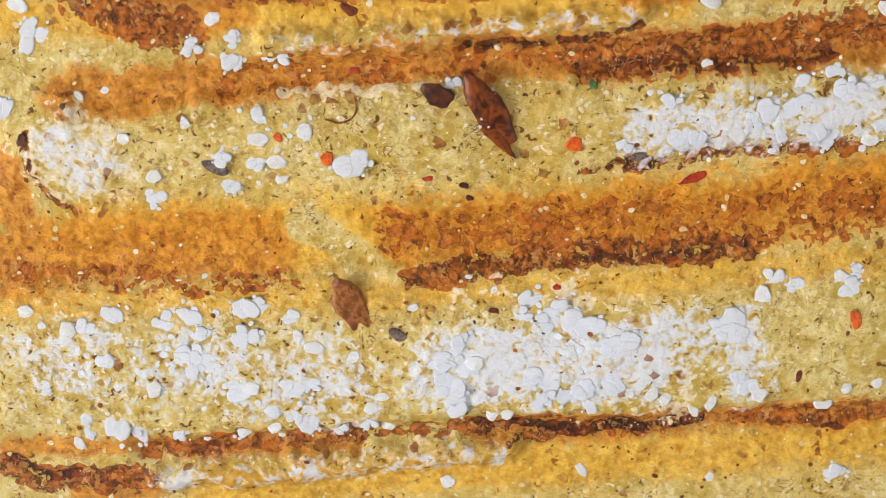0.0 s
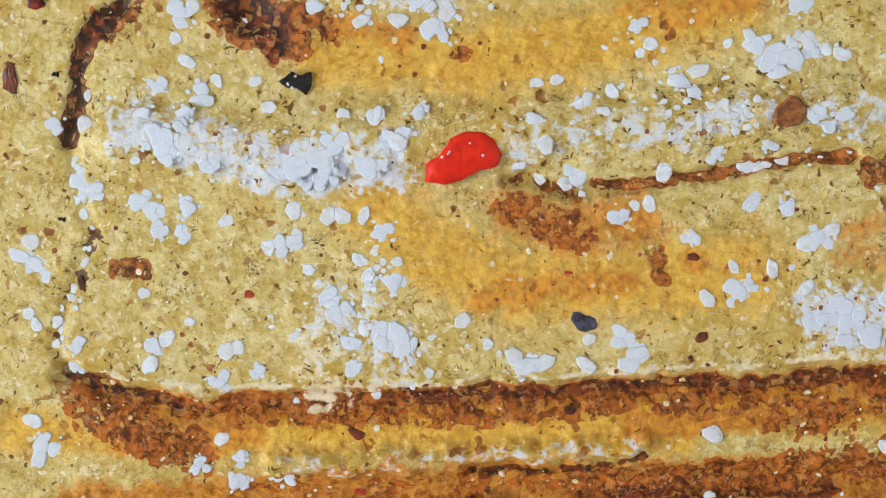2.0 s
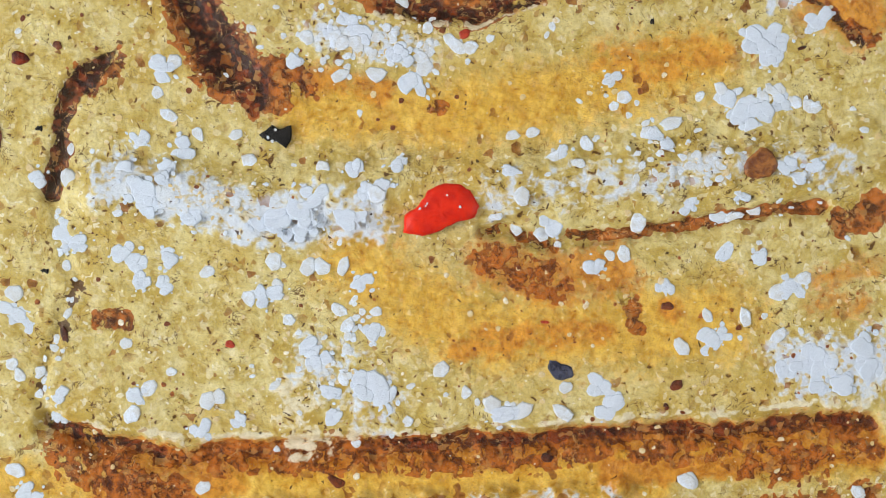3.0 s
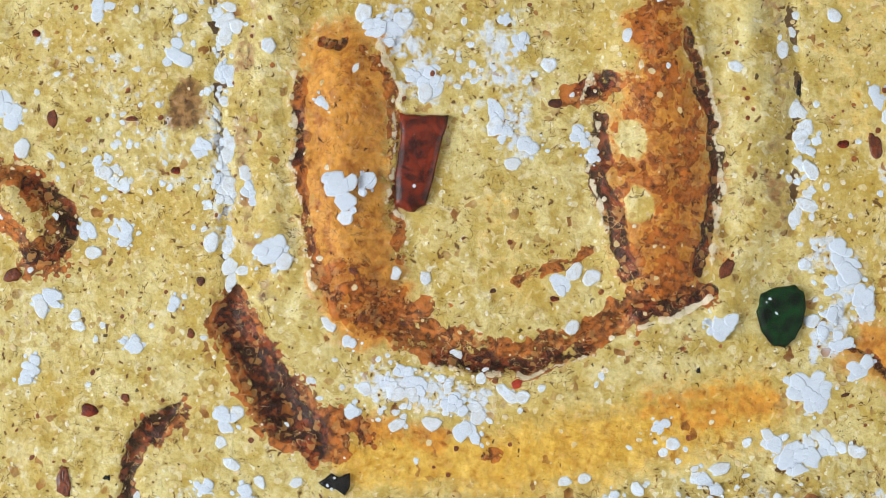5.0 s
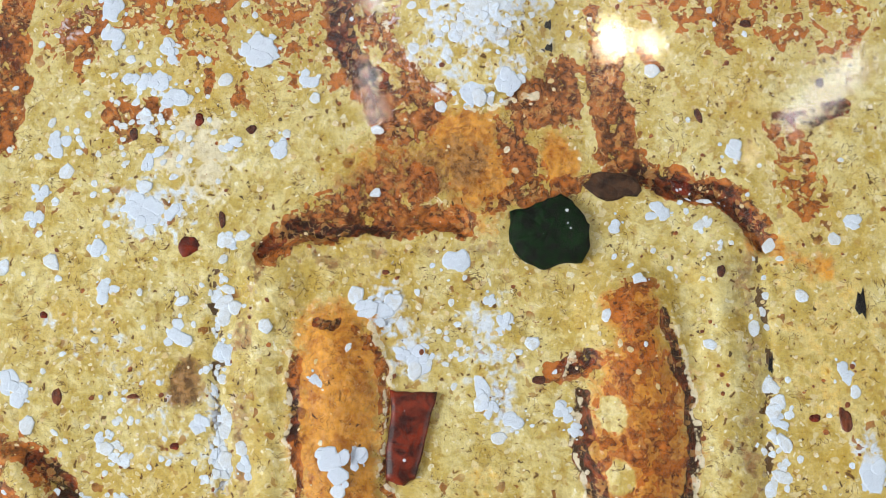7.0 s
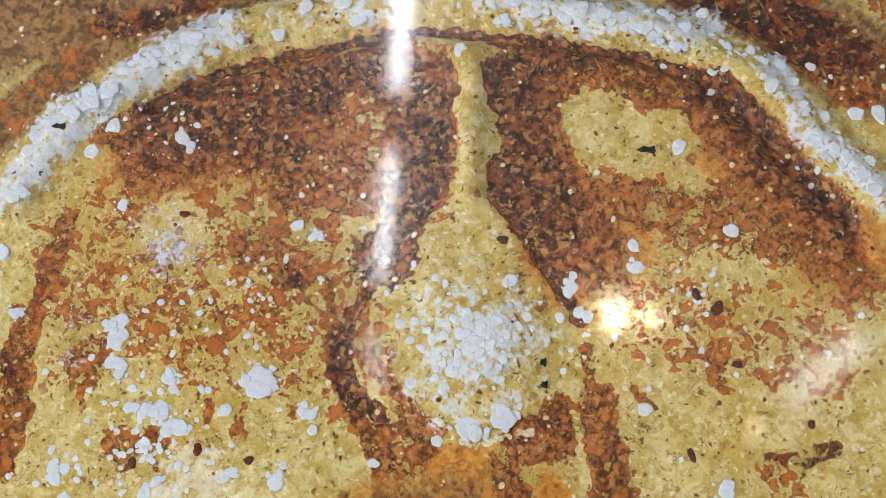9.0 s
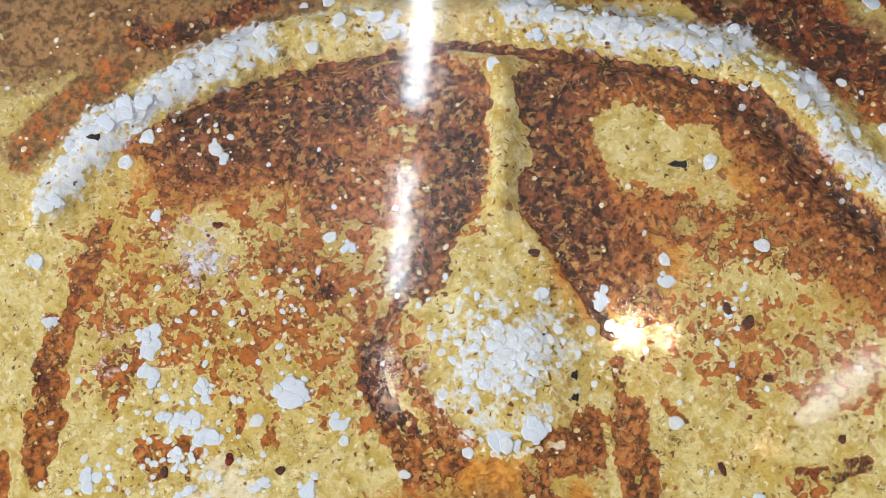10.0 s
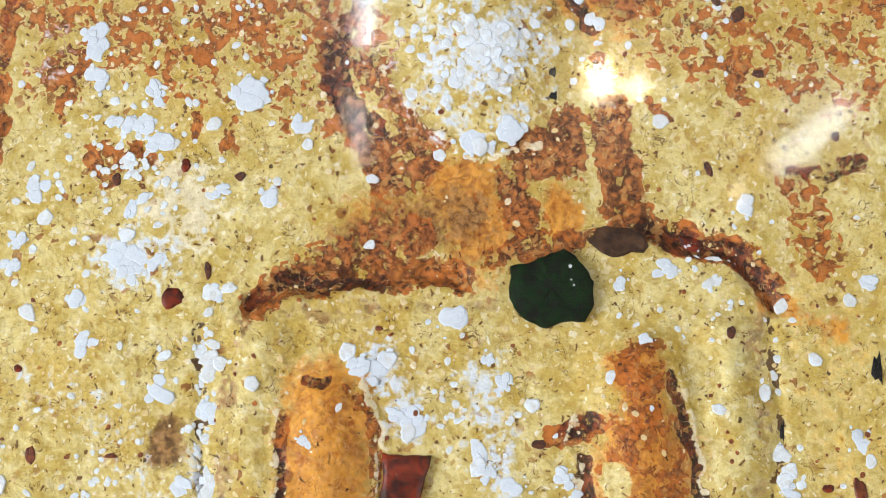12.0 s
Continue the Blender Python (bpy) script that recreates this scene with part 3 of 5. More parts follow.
stroke("dark", 2.5, 0.7, (-3.4, -82.9), (9.9, -85.1), (28.8, -84.2), (45.5, -78.7))
stroke("brown", 2.1, 0.75, (-51.6, 7.1), (-52.1, -12.1), (-48.2, -40.5), (-43.5, -59.3), (-30.5, -71.0))
stroke("dark", 1.9, 0.8, (-52.5, -4.4), (-51.5, -17.8))
stroke("dark", 2.9, 0.6, (-43.6, 19.9), (-38.8, 20.2))
stroke("brown", 2.3, 0.6, (-31.1, 19.5), (-22.0, 8.4), (-20.3, -6.8), (-19.5, -31.6), (-18.2, -50.5))
stroke("lobe", 14.3, 1, (-37.4, 9.7), (-36.8, -20.9), (-33.0, -58.8))
stroke("orange", 8.5, 0.95, (63.8, 27.5), (66.2, 16.1))
stroke("orange", 16.1, 0.95, (65.9, -1.0), (67.9, -25.7), (69.7, -46.4))
stroke("brown", 7.6, 0.55, (64.6, 31.4), (66.2, 16.1))
stroke("brown", 17.0, 0.46, (65.9, -1.0), (66.9, -25.7), (69.8, -50.2))
stroke("dark", 3.2, 0.75, (46.1, -3.8), (48.5, -22.8), (54.3, -41.5), (59.6, -54.5))
stroke("dark", 2.3, 0.75, (75.3, 26.1), (80.8, 5.3), (85.3, -11.6), (85.1, -30.6), (81.2, -51.6))
stroke("dark", 3.8, 0.7, (41.9, 5.5), (49.4, 9.7))
stroke("brown", 4.7, 0.8, (40.1, 3.5), (51.3, 7.8))
stroke("dark", 2.8, 0.8, (60.1, -65.8), (75.1, -64.1), (85.2, -58.0))
stroke("brown", 5.7, 0.8, (49.0, -71.9), (65.7, -63.6), (82.4, -59.1))
stroke("clear", 4.7, 1, (56.8, -9.1), (57.8, -10.9))
stroke("clear", 4.2, 1, (59.5, -28.9), (60.6, -31.7))
stroke("lobe", 16.1, 1, (65.9, 21.9), (67.5, -16.2), (69.8, -50.2))
stroke("groove", 4.7, 1, (-23.0, -69.7), (9.8, -83.2), (28.7, -82.7), (54.6, -69.8))
stroke("fine", 2.5, 0.75, (-80.9, 36.6), (-79.4, 7.8), (-77.6, -26.6), (-72.7, -64.4))
stroke("groove", 2.3, 0.3, (-80.9, 36.6), (-79.4, 7.8), (-76.6, -26.5), (-72.7, -64.4))
stroke("fine", 1.5, 0.8, (105.8, 46.6), (110.4, 23.8), (112.1, 4.8), (110.1, -18.1), (112.7, -36.9))
stroke("groove", 2.3, 0.3, (105.8, 46.6), (111.9, 10.5), (110.1, -18.1), (112.7, -36.9))
stroke("ridge", 10.5, 0.7, (-62.3, 29.7), (-62.6, -3.0), (-59.6, -41.0), (-51.8, -63.4))
stroke("ridge", 8.5, 0.65, (93.7, 40.3), (97.0, 4.2), (97.6, -37.6), (90.0, -60.6))
stroke("brown", 10.6, 0.75, (-151.1, -31.8), (-141.0, -40.9), (-136.7, -48.4))
stroke("dark", 2.5, 0.75, (-141.7, -29.5), (-132.7, -34.8), (-127.7, -46.0), (-133.6, -53.0), (-142.2, -52.4))
stroke("lobe", 8.6, 1, (-147.1, -35.5), (-138.9, -44.6))
stroke("clear", 3.5, 0.8, (-147.2, -33.6), (-139.0, -42.7))
stroke("umber", 5.7, 0.9, (-89.6, 1.6), (-90.3, -4.2))
stroke("dark", 4.8, 0.85, (-73.4, -70.1), (-66.0, -83.1), (-55.9, -95.8))
stroke("brown", 8.6, 0.8, (-72.3, -72.0), (-63.8, -90.5), (-47.7, -106.7))
stroke("groove", 6.7, 1, (-73.4, -70.1), (-63.9, -88.6), (-51.7, -103.1))
stroke("brown", 4.8, 0.8, (-96.0, -110.9), (-89.5, -106.8))
stroke("orange", 9.4, 0.8, (137.5, -75.3), (148.6, -80.4))
stroke("dark", 1.9, 0.6, (131.9, -76.5), (139.6, -80.8), (148.8, -87.9))
stroke("powder", 6.6, 0.6, (123.3, -44.0), (131.3, -58.7), (122.5, -74.1))
stroke("powder", 8.6, 0.5, (-22.2, 31.5), (-11.5, 8.9))
stroke("powder", 8.6, 0.5, (12.5, 25.3), (19.8, -8.8))
stroke("powder", 5.7, 0.4, (-81.4, -9.5), (-75.6, -45.6))
stroke("powder", 7.6, 0.5, (-21.9, -92.3), (8.6, -98.3))
stroke("powder", 5.6, 0.6, (144.9, -18.4), (146.8, -27.8))
stroke("orange", 6.6, 0.5, (80.3, -100.5), (108.2, -93.6))
stroke("brown", 1.9, 0.6, (21.9, -56.2), (25.6, -54.2), (42.4, -49.6), (44.1, -45.7))
# soft shade of the niche moulding, painted in umber
stroke("umber", 4.4, 0.34, (-64.9, 43.1), (-70.9, 29.3), (-71.1, -3.3), (-68.4, -37.6), (-59.4, -63.8))
stroke("umber", 3.8, 0.34, (102.1, 44.5), (106.1, 14.1), (105.4, -18.3), (108.9, -37.1))
stroke("umber", 3.8, 0.3, (-59.1, 41.4), (-20.9, 45.0), (17.3, 46.6))
stroke("yellow", 11.4, 0.3, (13.3, -33.9), (21.9, -56.2))
stroke("yellow", 18.9, 0.3, (123.9, 43.5), (132.8, 5.8))
stroke("powder", 11.5, 0.28, (-134.5, 13.1), (-105.2, 4.7), (-94.0, -23.5))
stroke("worn", 1.1, 0.6, (43.6, 11.3), (42.1, 1.7), (45.3, -5.8), (44.7, -15.3), (48.1, -28.5), (50.6, -41.6))
stroke("worn", 1.0, 0.6, (78.0, 28.1), (82.6, 9.2), (86.6, -11.5), (87.0, -30.5), (84.9, -49.5))
stroke("worn", 1.0, 0.6, (-20.1, -3.0), (-20.8, -20.2), (-20.9, -33.5), (-16.9, -37.5))
stroke("worn", 1.0, 0.8, (-27.3, 19.7), (-19.1, 6.6), (-17.7, -1.0))
stroke("worn", 1.0, 0.6, (-53.6, 8.9), (-53.7, -12.1), (-50.3, -40.6), (-45.3, -61.2))
stroke("worn", 1.0, 0.8, (62.2, -70.4), (75.2, -66.9), (86.3, -60.8))
stroke("worn", 1.0, 0.6, (-7.1, -85.0), (10.1, -88.5), (28.9, -87.2), (47.5, -80.5))
stroke("brown", 6.0, 0.85, (-63.1, 44.2), (-49.6, 54.0), (-29.6, 56.9), (2.6, 57.2))
stroke("dark", 2.6, 0.85, (-65.1, 44.1), (-53.6, 53.8), (-41.4, 53.3), (-21.3, 52.1))
stroke("orange", 15.0, 0.55, (-24.0, 70.0), (-18.3, 72.7), (5.5, 81.9), (10.1, 67.7))
stroke("umber", 13.0, 0.5, (-28.0, 68.5), (-18.3, 72.7), (5.7, 77.8))
stroke("brown", 6.0, 0.6, (-46.0, 59.0), (-28.0, 66.0))
stroke("brown", 10.5, 0.55, (-24.0, 69.5), (-10.0, 68.9))
stroke("orange", 12.1, 0.7, (3.3, 85.9), (10.0, 71.8))
stroke("brown", 9.2, 0.7, (-19.6, 99.5), (-11.1, 91.5))
stroke("dark", 3.1, 0.7, (-44.0, 133.4), (-39.0, 117.6), (-32.2, 105.3))
stroke("brown", 4.1, 0.8, (-44.0, 133.4), (-34.3, 107.3), (-23.2, 89.0))
stroke("brown", 4.1, 0.6, (-35.7, 132.6), (-20.5, 116.2), (-11.4, 97.8))
stroke("brown", 9.1, 0.9, (29.1, 99.4), (37.2, 99.7), (41.0, 106.1))
stroke("brown", 7.1, 0.75, (21.5, 86.7), (27.0, 72.5))
stroke("orange", 7.0, 0.9, (37.8, 81.2), (38.9, 77.1))
stroke("brown", 8.1, 0.85, (52.9, 112.9), (56.4, 98.4), (58.8, 82.1))
stroke("dark", 3.4, 0.85, (66.0, 76.2), (78.0, 70.6), (96.0, 67.3), (105.0, 57.6))
stroke("brown", 5.0, 0.8, (66.0, 76.2), (82.0, 69.8), (102.0, 65.6), (108.0, 51.8))
stroke("groove", 4.0, 1, (-65.1, 44.1), (-45.5, 53.1), (2.6, 57.2))
stroke("groove", 4.0, 1, (66.0, 76.2), (96.0, 67.3), (108.1, 49.8))
stroke("brown", 8.0, 0.48, (117.6, 90.7), (121.6, 78.6), (125.7, 66.6))
stroke("dark", 3.0, 0.5, (113.6, 95.6), (125.5, 94.1), (137.5, 99.7))
stroke("brown", 4.6, 0.85, (-160.1, 138.6), (-159.6, 121.4), (-160.9, 102.2), (-160.1, 83.3))
stroke("dark", 2.1, 0.5, (-165.0, 123.3), (-156.3, 108.7))
stroke("brown", 4.1, 0.6, (-169.3, 29.4), (-165.9, 25.5), (-165.1, -2.4))
stroke("brown", 2.1, 0.7, (-172.1, 89.1), (-171.3, 70.3))
stroke("brown", 6.2, 0.6, (-134.8, 124.5), (-133.2, 118.1))
stroke("brown", 4.1, 0.7, (-119.5, 91.2), (-115.1, 87.2))
stroke("brown", 2.7, 0.6, (-75.3, 105.6), (-73.7, 97.3))
stroke("orange", 4.9, 0.5, (106.1, 49.7), (119.9, 46.3), (129.7, 42.7))
stroke("worn", 13.3, 0.65, (-94.0, 79.8), (-89.3, 71.7))
stroke("powder", 12.2, 0.5, (-110.7, 58.5), (-98.5, 59.0))
stroke("brown", 23.2, 0.3, (-140.0, 161.1), (-93.4, 156.2), (-51.6, 155.6))
stroke("orange", 21.0, 0.3, (-118.3, 153.1), (-55.4, 151.2))
stroke("brown", 4.0, 0.6, (95.0, 133.4), (95.1, 125.0))
stroke("orange", 6.1, 0.4, (95.1, 131.3), (98.9, 146.3))
# dimmer light near the top rail, painted as a tint on the arch band
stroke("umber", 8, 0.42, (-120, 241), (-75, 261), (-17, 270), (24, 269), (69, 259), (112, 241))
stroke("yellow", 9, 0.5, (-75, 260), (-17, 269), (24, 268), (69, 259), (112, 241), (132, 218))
stroke("ridge", 8.6, 1, (-168.6, 183.9), (-148.5, 217.8), (-117.8, 242.3), (-74.9, 261.5), (-17.5, 270.3), (24.6, 268.9), (68.7, 259.1), (111.9, 241.2), (132.7, 219.6), (156.7, 195.4))
stroke("powder", 8.7, 0.85, (-167.0, 188.4), (-148.6, 219.0), (-117.8, 242.3), (-92.3, 256.2))
stroke("powder", 6.7, 0.5, (-74.9, 261.5), (-30.6, 265.1))
stroke("powder", 7.8, 0.7, (9.1, 270.9), (24.7, 266.4), (55.5, 264.8), (79.6, 258.2), (92.8, 260.9))
stroke("powder", 6.5, 0.7, (116.4, 246.0), (132.7, 217.4), (156.7, 195.4))
stroke("brown", 5.6, 0.7, (-143.5, 254.9), (-125.9, 257.8), (-108.8, 266.8), (-91.5, 274.6))
stroke("dark", 3.8, 0.9, (-123.8, 259.8), (-108.8, 266.8), (-91.5, 274.6))
stroke("dark", 3.4, 0.75, (-142.0, 262.3), (-135.6, 253.9), (-121.3, 256.7))
stroke("orange", 11.2, 0.3, (-185.7, 251.4), (-153.7, 266.9), (-120.3, 270.2))
stroke("brown", 8.8, 0.35, (-180.4, 208.8), (-168.9, 223.2), (-148.7, 240.3))
stroke("orange", 6.6, 0.5, (-180.4, 208.8), (-168.6, 220.8), (-140.3, 245.3))
stroke("brown", 14.3, 0.75, (112.8, 278.4), (127.6, 261.8), (148.6, 243.3))
stroke("dark", 6.6, 0.8, (125.7, 269.0), (136.4, 264.4))
stroke("dark", 3.3, 0.6, (73.2, 282.3), (86.4, 276.5), (108.1, 263.7), (139.9, 240.7))
stroke("brown", 4.4, 0.5, (145.8, 281.6), (160.2, 269.8))
stroke("plum", 30, 0.9, (-108, 212), (-60, 222), (-14, 215))
stroke("plum", 20, 0.7, (-75, 182), (-35, 175), (-30, 140))
stroke("plum", 30, 0.9, (28, 228), (48, 190), (62, 165))
stroke("plum", 26, 0.9, (60, 240), (105, 220), (140, 180))
stroke("plum", 22, 0.6, (-34, 70), (30, 100), (56, 95))
stroke("dark", 2.4, 0.8, (-120.5, 224.5), (-95.3, 238.1), (-52.0, 251.2), (-12.6, 257.0), (-1.5, 256.1))
stroke("groove", 4.4, 1, (-120.5, 224.5), (-95.3, 238.1), (-52.0, 251.2), (-12.6, 257.0), (7.3, 255.1), (57.8, 252.8), (90.3, 241.8), (111.5, 221.4), (132.1, 201.4), (149.7, 170.8))
stroke("dark", 2.9, 0.7, (7.4, 253.9), (35.9, 253.5), (57.8, 250.9), (83.9, 244.0))
stroke("dark", 4.8, 0.95, (88.1, 239.4), (107.2, 223.6), (121.8, 207.9), (131.9, 194.7), (142.1, 186.0))
stroke("orange", 21.8, 0.75, (-104.0, 210.9), (-72.4, 225.7), (-29.2, 236.3), (-11.1, 220.4))
stroke("brown", 20.7, 1, (-114.9, 210.6), (-72.2, 223.4), (-29.2, 236.3), (-15.9, 229.6))
stroke("dark", 15.3, 0.68, (-108.8, 215.4), (-72.7, 230.4), (-29.4, 238.7))
stroke("orange", 26.1, 0.85, (-114.7, 208.3), (-71.9, 218.7), (-15.5, 220.3))
stroke("orange", 28.1, 0.85, (27.6, 226.1), (36.8, 194.2), (47.6, 172.2))
stroke("orange", 21.5, 0.8, (90.2, 227.7), (121.6, 201.1), (141.6, 175.0))
stroke("brown", 12.9, 0.75, (-59.3, 191.5), (-31.5, 192.3), (-14.3, 190.5))
stroke("dark", 10.9, 0.68, (-12.4, 225.0), (-14.4, 192.8), (-25.9, 165.6))
stroke("brown", 10.6, 0.6, (-74.8, 168.6), (-54.9, 156.0))
stroke("dark", 6.5, 0.9, (-71, 206.5), (-62.0, 205.5))
stroke("dark", 5.0, 0.8, (75, 279), (106, 265), (144, 247))
stroke("dark", 2.7, 0.8, (-62.6, 160.2), (-58.1, 155.9))
stroke("brown", 6.3, 0.5, (-81.3, 142.2), (-62.6, 144.9))
stroke("brown", 23.6, 0.42, (-122.5, 176.2), (-90.8, 181.6), (-58.4, 178.0))
stroke("brown", 17.4, 1.15, (31.8, 237.9), (25.7, 214.4), (34.7, 191.9), (45.4, 176.6))
stroke("dark", 13.1, 0.72, (23.1, 237.7), (21.4, 214.3), (28.3, 194.0), (36.9, 183.0))
stroke("brown", 14.1, 0.8, (49.1, 243.1), (90.2, 230.1), (117.6, 210.1), (135.7, 183.6))
stroke("dark", 7.6, 0.62, (44.7, 246.5), (75.2, 244.9), (100.9, 230.4))
stroke("brown", 12.6, 0.5, (100.2, 189.3), (131.2, 174.7), (147.1, 157.7))
stroke("brown", 9.5, 0.75, (36.9, 180.8), (49.7, 163.5), (56.0, 157.2))
stroke("orange", 25.8, 0.8, (62.2, 222.4), (66.5, 217.8))
stroke("clear", 21.5, 1, (57.9, 222.2), (66.5, 220.2))
stroke("dark", 4.4, 0.6, (25.2, 242.5), (29.6, 235.5))
stroke("clear", 4.8, 0.9, (1.9, 253.8), (3.8, 225.4), (4.4, 206.9), (0.9, 184.2))
stroke("clear", 13.8, 1, (1.0, 179.7), (5.7, 166.6))
stroke("clear", 27.9, 1, (8.7, 134.2), (8.8, 131.1))
stroke("dark", 2.2, 0.8, (-4.0, 232.3), (-6.6, 213.5), (-9.9, 188.4), (-15.8, 174.8), (-27.7, 159.0), (-35.4, 145.7))
stroke("dark", 2.7, 0.85, (-37.4, 143.5), (-40.0, 132.7), (-34.0, 118.1), (-25.1, 103.8))
stroke("brown", 3.7, 0.7, (-26.2, 126.8), (-17.3, 112.4), (-4.5, 100.4))
stroke("dark", 2.6, 0.85, (8.9, 239.7), (10.2, 230.3), (17.6, 211.9), (12.3, 193.5), (24.4, 176.0), (35.1, 163.1), (45.8, 143.9))
stroke("dark", 3.2, 0.7, (22.2, 178.1), (39.4, 156.7))
stroke("brown", 2.5, 0.6, (50.0, 133.4), (48.1, 112.4), (38.1, 101.8))
stroke("orange", 6.5, 0.5, (10.5, 221.0), (12.9, 211.8))
stroke("lobe", 31.0, 1, (8.7, 134.2), (8.9, 127.9))
stroke("ridge", 6.6, 1, (2.2, 244.2), (2.9, 220.8), (2.7, 193.2))
stroke("powder", 23.7, 0.62, (4.8, 127.8), (12.8, 134.4))
stroke("brown", 4.3, 0.8, (-146.3, 177.7), (-150.5, 157.6), (-157.6, 127.0), (-156.5, 91.3))
stroke("dark", 2.1, 0.3, (-147.8, 162.1), (-152.7, 148.7), (-161.3, 122.6))
stroke("brown", 6.3, 0.6, (-130.4, 127.8), (-130.0, 123.6))
stroke("brown", 6.2, 0.6, (-118.7, 93.6), (-106.3, 93.0))
stroke("powder", 12.8, 0.4, (-111.4, 172.0), (-104.4, 165.5))
stroke("powder", 8.4, 0.3, (-140.9, 127.5), (-137.1, 131.9))
stroke("clear", 8.7, 0.8, (-39.4, 221.9), (-37.9, 212.7))
stroke("clear", 13.9, 0.6, (-105.0, 172.2), (-102.1, 163.4))
stroke("orange", 12.6, 0.3, (-70.9, 142.5), (-36.7, 130.7))
stroke("brown", 6.2, 0.4, (93.3, 151.8), (99.4, 143.4))
stroke("brown", 4.1, 0.6, (95.0, 124.3), (99.0, 120.3))
stroke("brown", 12.0, 1.05, (33.9, 240.3), (53.4, 246.8), (90.2, 234.7), (111.3, 214.5), (133.8, 188.0))
stroke("brown", 11.7, 0.55, (32.6, 189.6), (58.0, 188.1), (74.9, 190.8))
stroke("brown", 13.7, 0.6, (85.4, 184.4), (120.9, 178.8))
stroke("brown", 21.7, 0.62, (-93.1, 211.2), (-49.8, 212.4), (-19.0, 201.7))
stroke("brown", 27.4, 0.40, (-130.1, 145.0), (-77.5, 146.6), (-45.0, 130.5))
stroke("brown", 20.7, 0.36, (78.8, 147.1), (129.9, 135.9))
# brown stains of the top corners, deepened to paint in the weaker light there
stroke("umber", 21.3, 1, (-186.3, 256.3), (-153.2, 262.0), (-113.6, 270.3), (-91.6, 275.8))
stroke("umber", 9.9, 0.8, (-180.4, 208.8), (-168.9, 223.2), (-144.7, 245.2))
stroke("umber", 3.4, 0.7, (-120.9, 277.1), (-9.0, 279.8), (101.8, 281.0))
stroke("dark", 9.0, 0.62, (104, 276), (128, 266), (150, 252))
stroke("umber", 18.7, 1, (95.2, 280.4), (123.3, 261.7), (158.9, 243.6))
stroke("orange", 6.7, 0.45, (-87.1, 275.9), (-8.9, 278.8), (79.8, 280.0))
stroke("worn", 1.2, 0.6, (-24.1, 126.9), (-11.0, 108.4), (7.8, 97.5), (30.0, 101.5))
stroke("clear", 8.0, 1, (-164.6, 186.2), (-148.3, 216.7), (-117.6, 239.9), (-79.1, 259.0), (-17.5, 269.0), (24.7, 267.7), (68.7, 258.4), (101.3, 249.2), (120.4, 236.7), (134.8, 217.4), (156.6, 193.1))
stroke("clear", 3.3, 0.9, (2.6, 252.6), (2.5, 232.4))
stroke("clear", 7.2, 0.95, (3.8, 225.4), (8.1, 211.6))
stroke("clear", 5.8, 0.95, (4.5, 204.7), (2.6, 184.2))
stroke("dark", 5.4, 0.95, (98.9, 237.3), (109.4, 223.6), (121.8, 207.9), (131.9, 194.7))
stroke("dark", 1.8, 0.8, (-1.5, 256.1), (35.9, 253.5), (68.7, 249.5), (90.3, 240.6))
stroke("dark", 6.6, 0.9, (123.5, 267.7), (136.4, 264.4))
stroke("worn", 5.5, 0.45, (13.6, 268.6), (35.7, 265.5), (75.3, 258.1))
stroke("orange", 13.1, 0.9, (3.3, 85.9), (10.0, 71.8))
stroke("brown", 4.5, 0.75, (14, 64), (34, 68), (54, 72))
stroke("orange", 8.1, 0.6, (-30.6, 76.2), (-14.6, 79.0))
stroke("brown", 7.1, 0.95, (27.1, 98.3), (37.1, 101.8))
stroke("clear", 1.4, 0.8, (45.9, 110.5), (47.4, 96.0), (49.7, 83.7))
stroke("brown", 2.7, 0.6, (-47.4, 155.8), (-43.8, 136.6))
stroke("brown", 1.7, 0.7, (-135.7, 111.7), (-134.2, 106.4))
stroke("brown", 1.6, 0.7, (-87.9, 109.3), (-87.5, 103.0))
stroke("brown", 1.9, 0.7, (-123.8, 93.2), (-113.1, 88.4))
stroke("brown", 1.4, 0.7, (-105.1, 90.8), (-102.5, 83.6))
stroke("brown", 1.6, 0.6, (76.5, 147.6), (86.7, 143.7))
stroke("brown", 1.4, 0.6, (64.9, 119.6), (75.2, 111.7))

# the edge of the tablet below the frame
stroke("umber", 2.0, 0.5, (-200, 281), (185, 281))

# a flat picture of a tablet, built here with the tablet's own relief
tablet = tagged(new("tablet_picture"), "enlarged picture of a cream clay votive tablet, brown stains, white powder, built in relief behind glass", "votive tablet")
tablet.location = (0, 0, 0)
RELIEF = np.minimum(RELIEF, 0.0085)
verts = np.stack([GX, -RELIEF, GZ], -1).reshape(-1, 3)
idx = np.arange(NX * NZ).reshape(NZ, NX)
faces = np.stack([idx[:-1, :-1], idx[:-1, 1:], idx[1:, 1:], idx[1:, :-1]], -1).reshape(-1, 4)
me = bpy.data.meshes.new("relief")
me.vertices.add(len(verts)), me.loops.add(faces.size), me.polygons.add(len(faces))
me.vertices.foreach_set("co", verts.astype(np.float32).ravel())
me.loops.foreach_set("vertex_index", faces.astype(np.int32).ravel())
me.polygons.foreach_set("loop_start", np.arange(0, faces.size, 4, dtype=np.int32))
me.polygons.foreach_set("use_smooth", np.ones(len(faces), bool))
me.update(calc_edges=True)
for key, value in STAIN_SHADE.items():
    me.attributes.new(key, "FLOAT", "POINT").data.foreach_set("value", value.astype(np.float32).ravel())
me.materials.append(CLAY)
relief = new("relief", me)
relief.parent = tablet
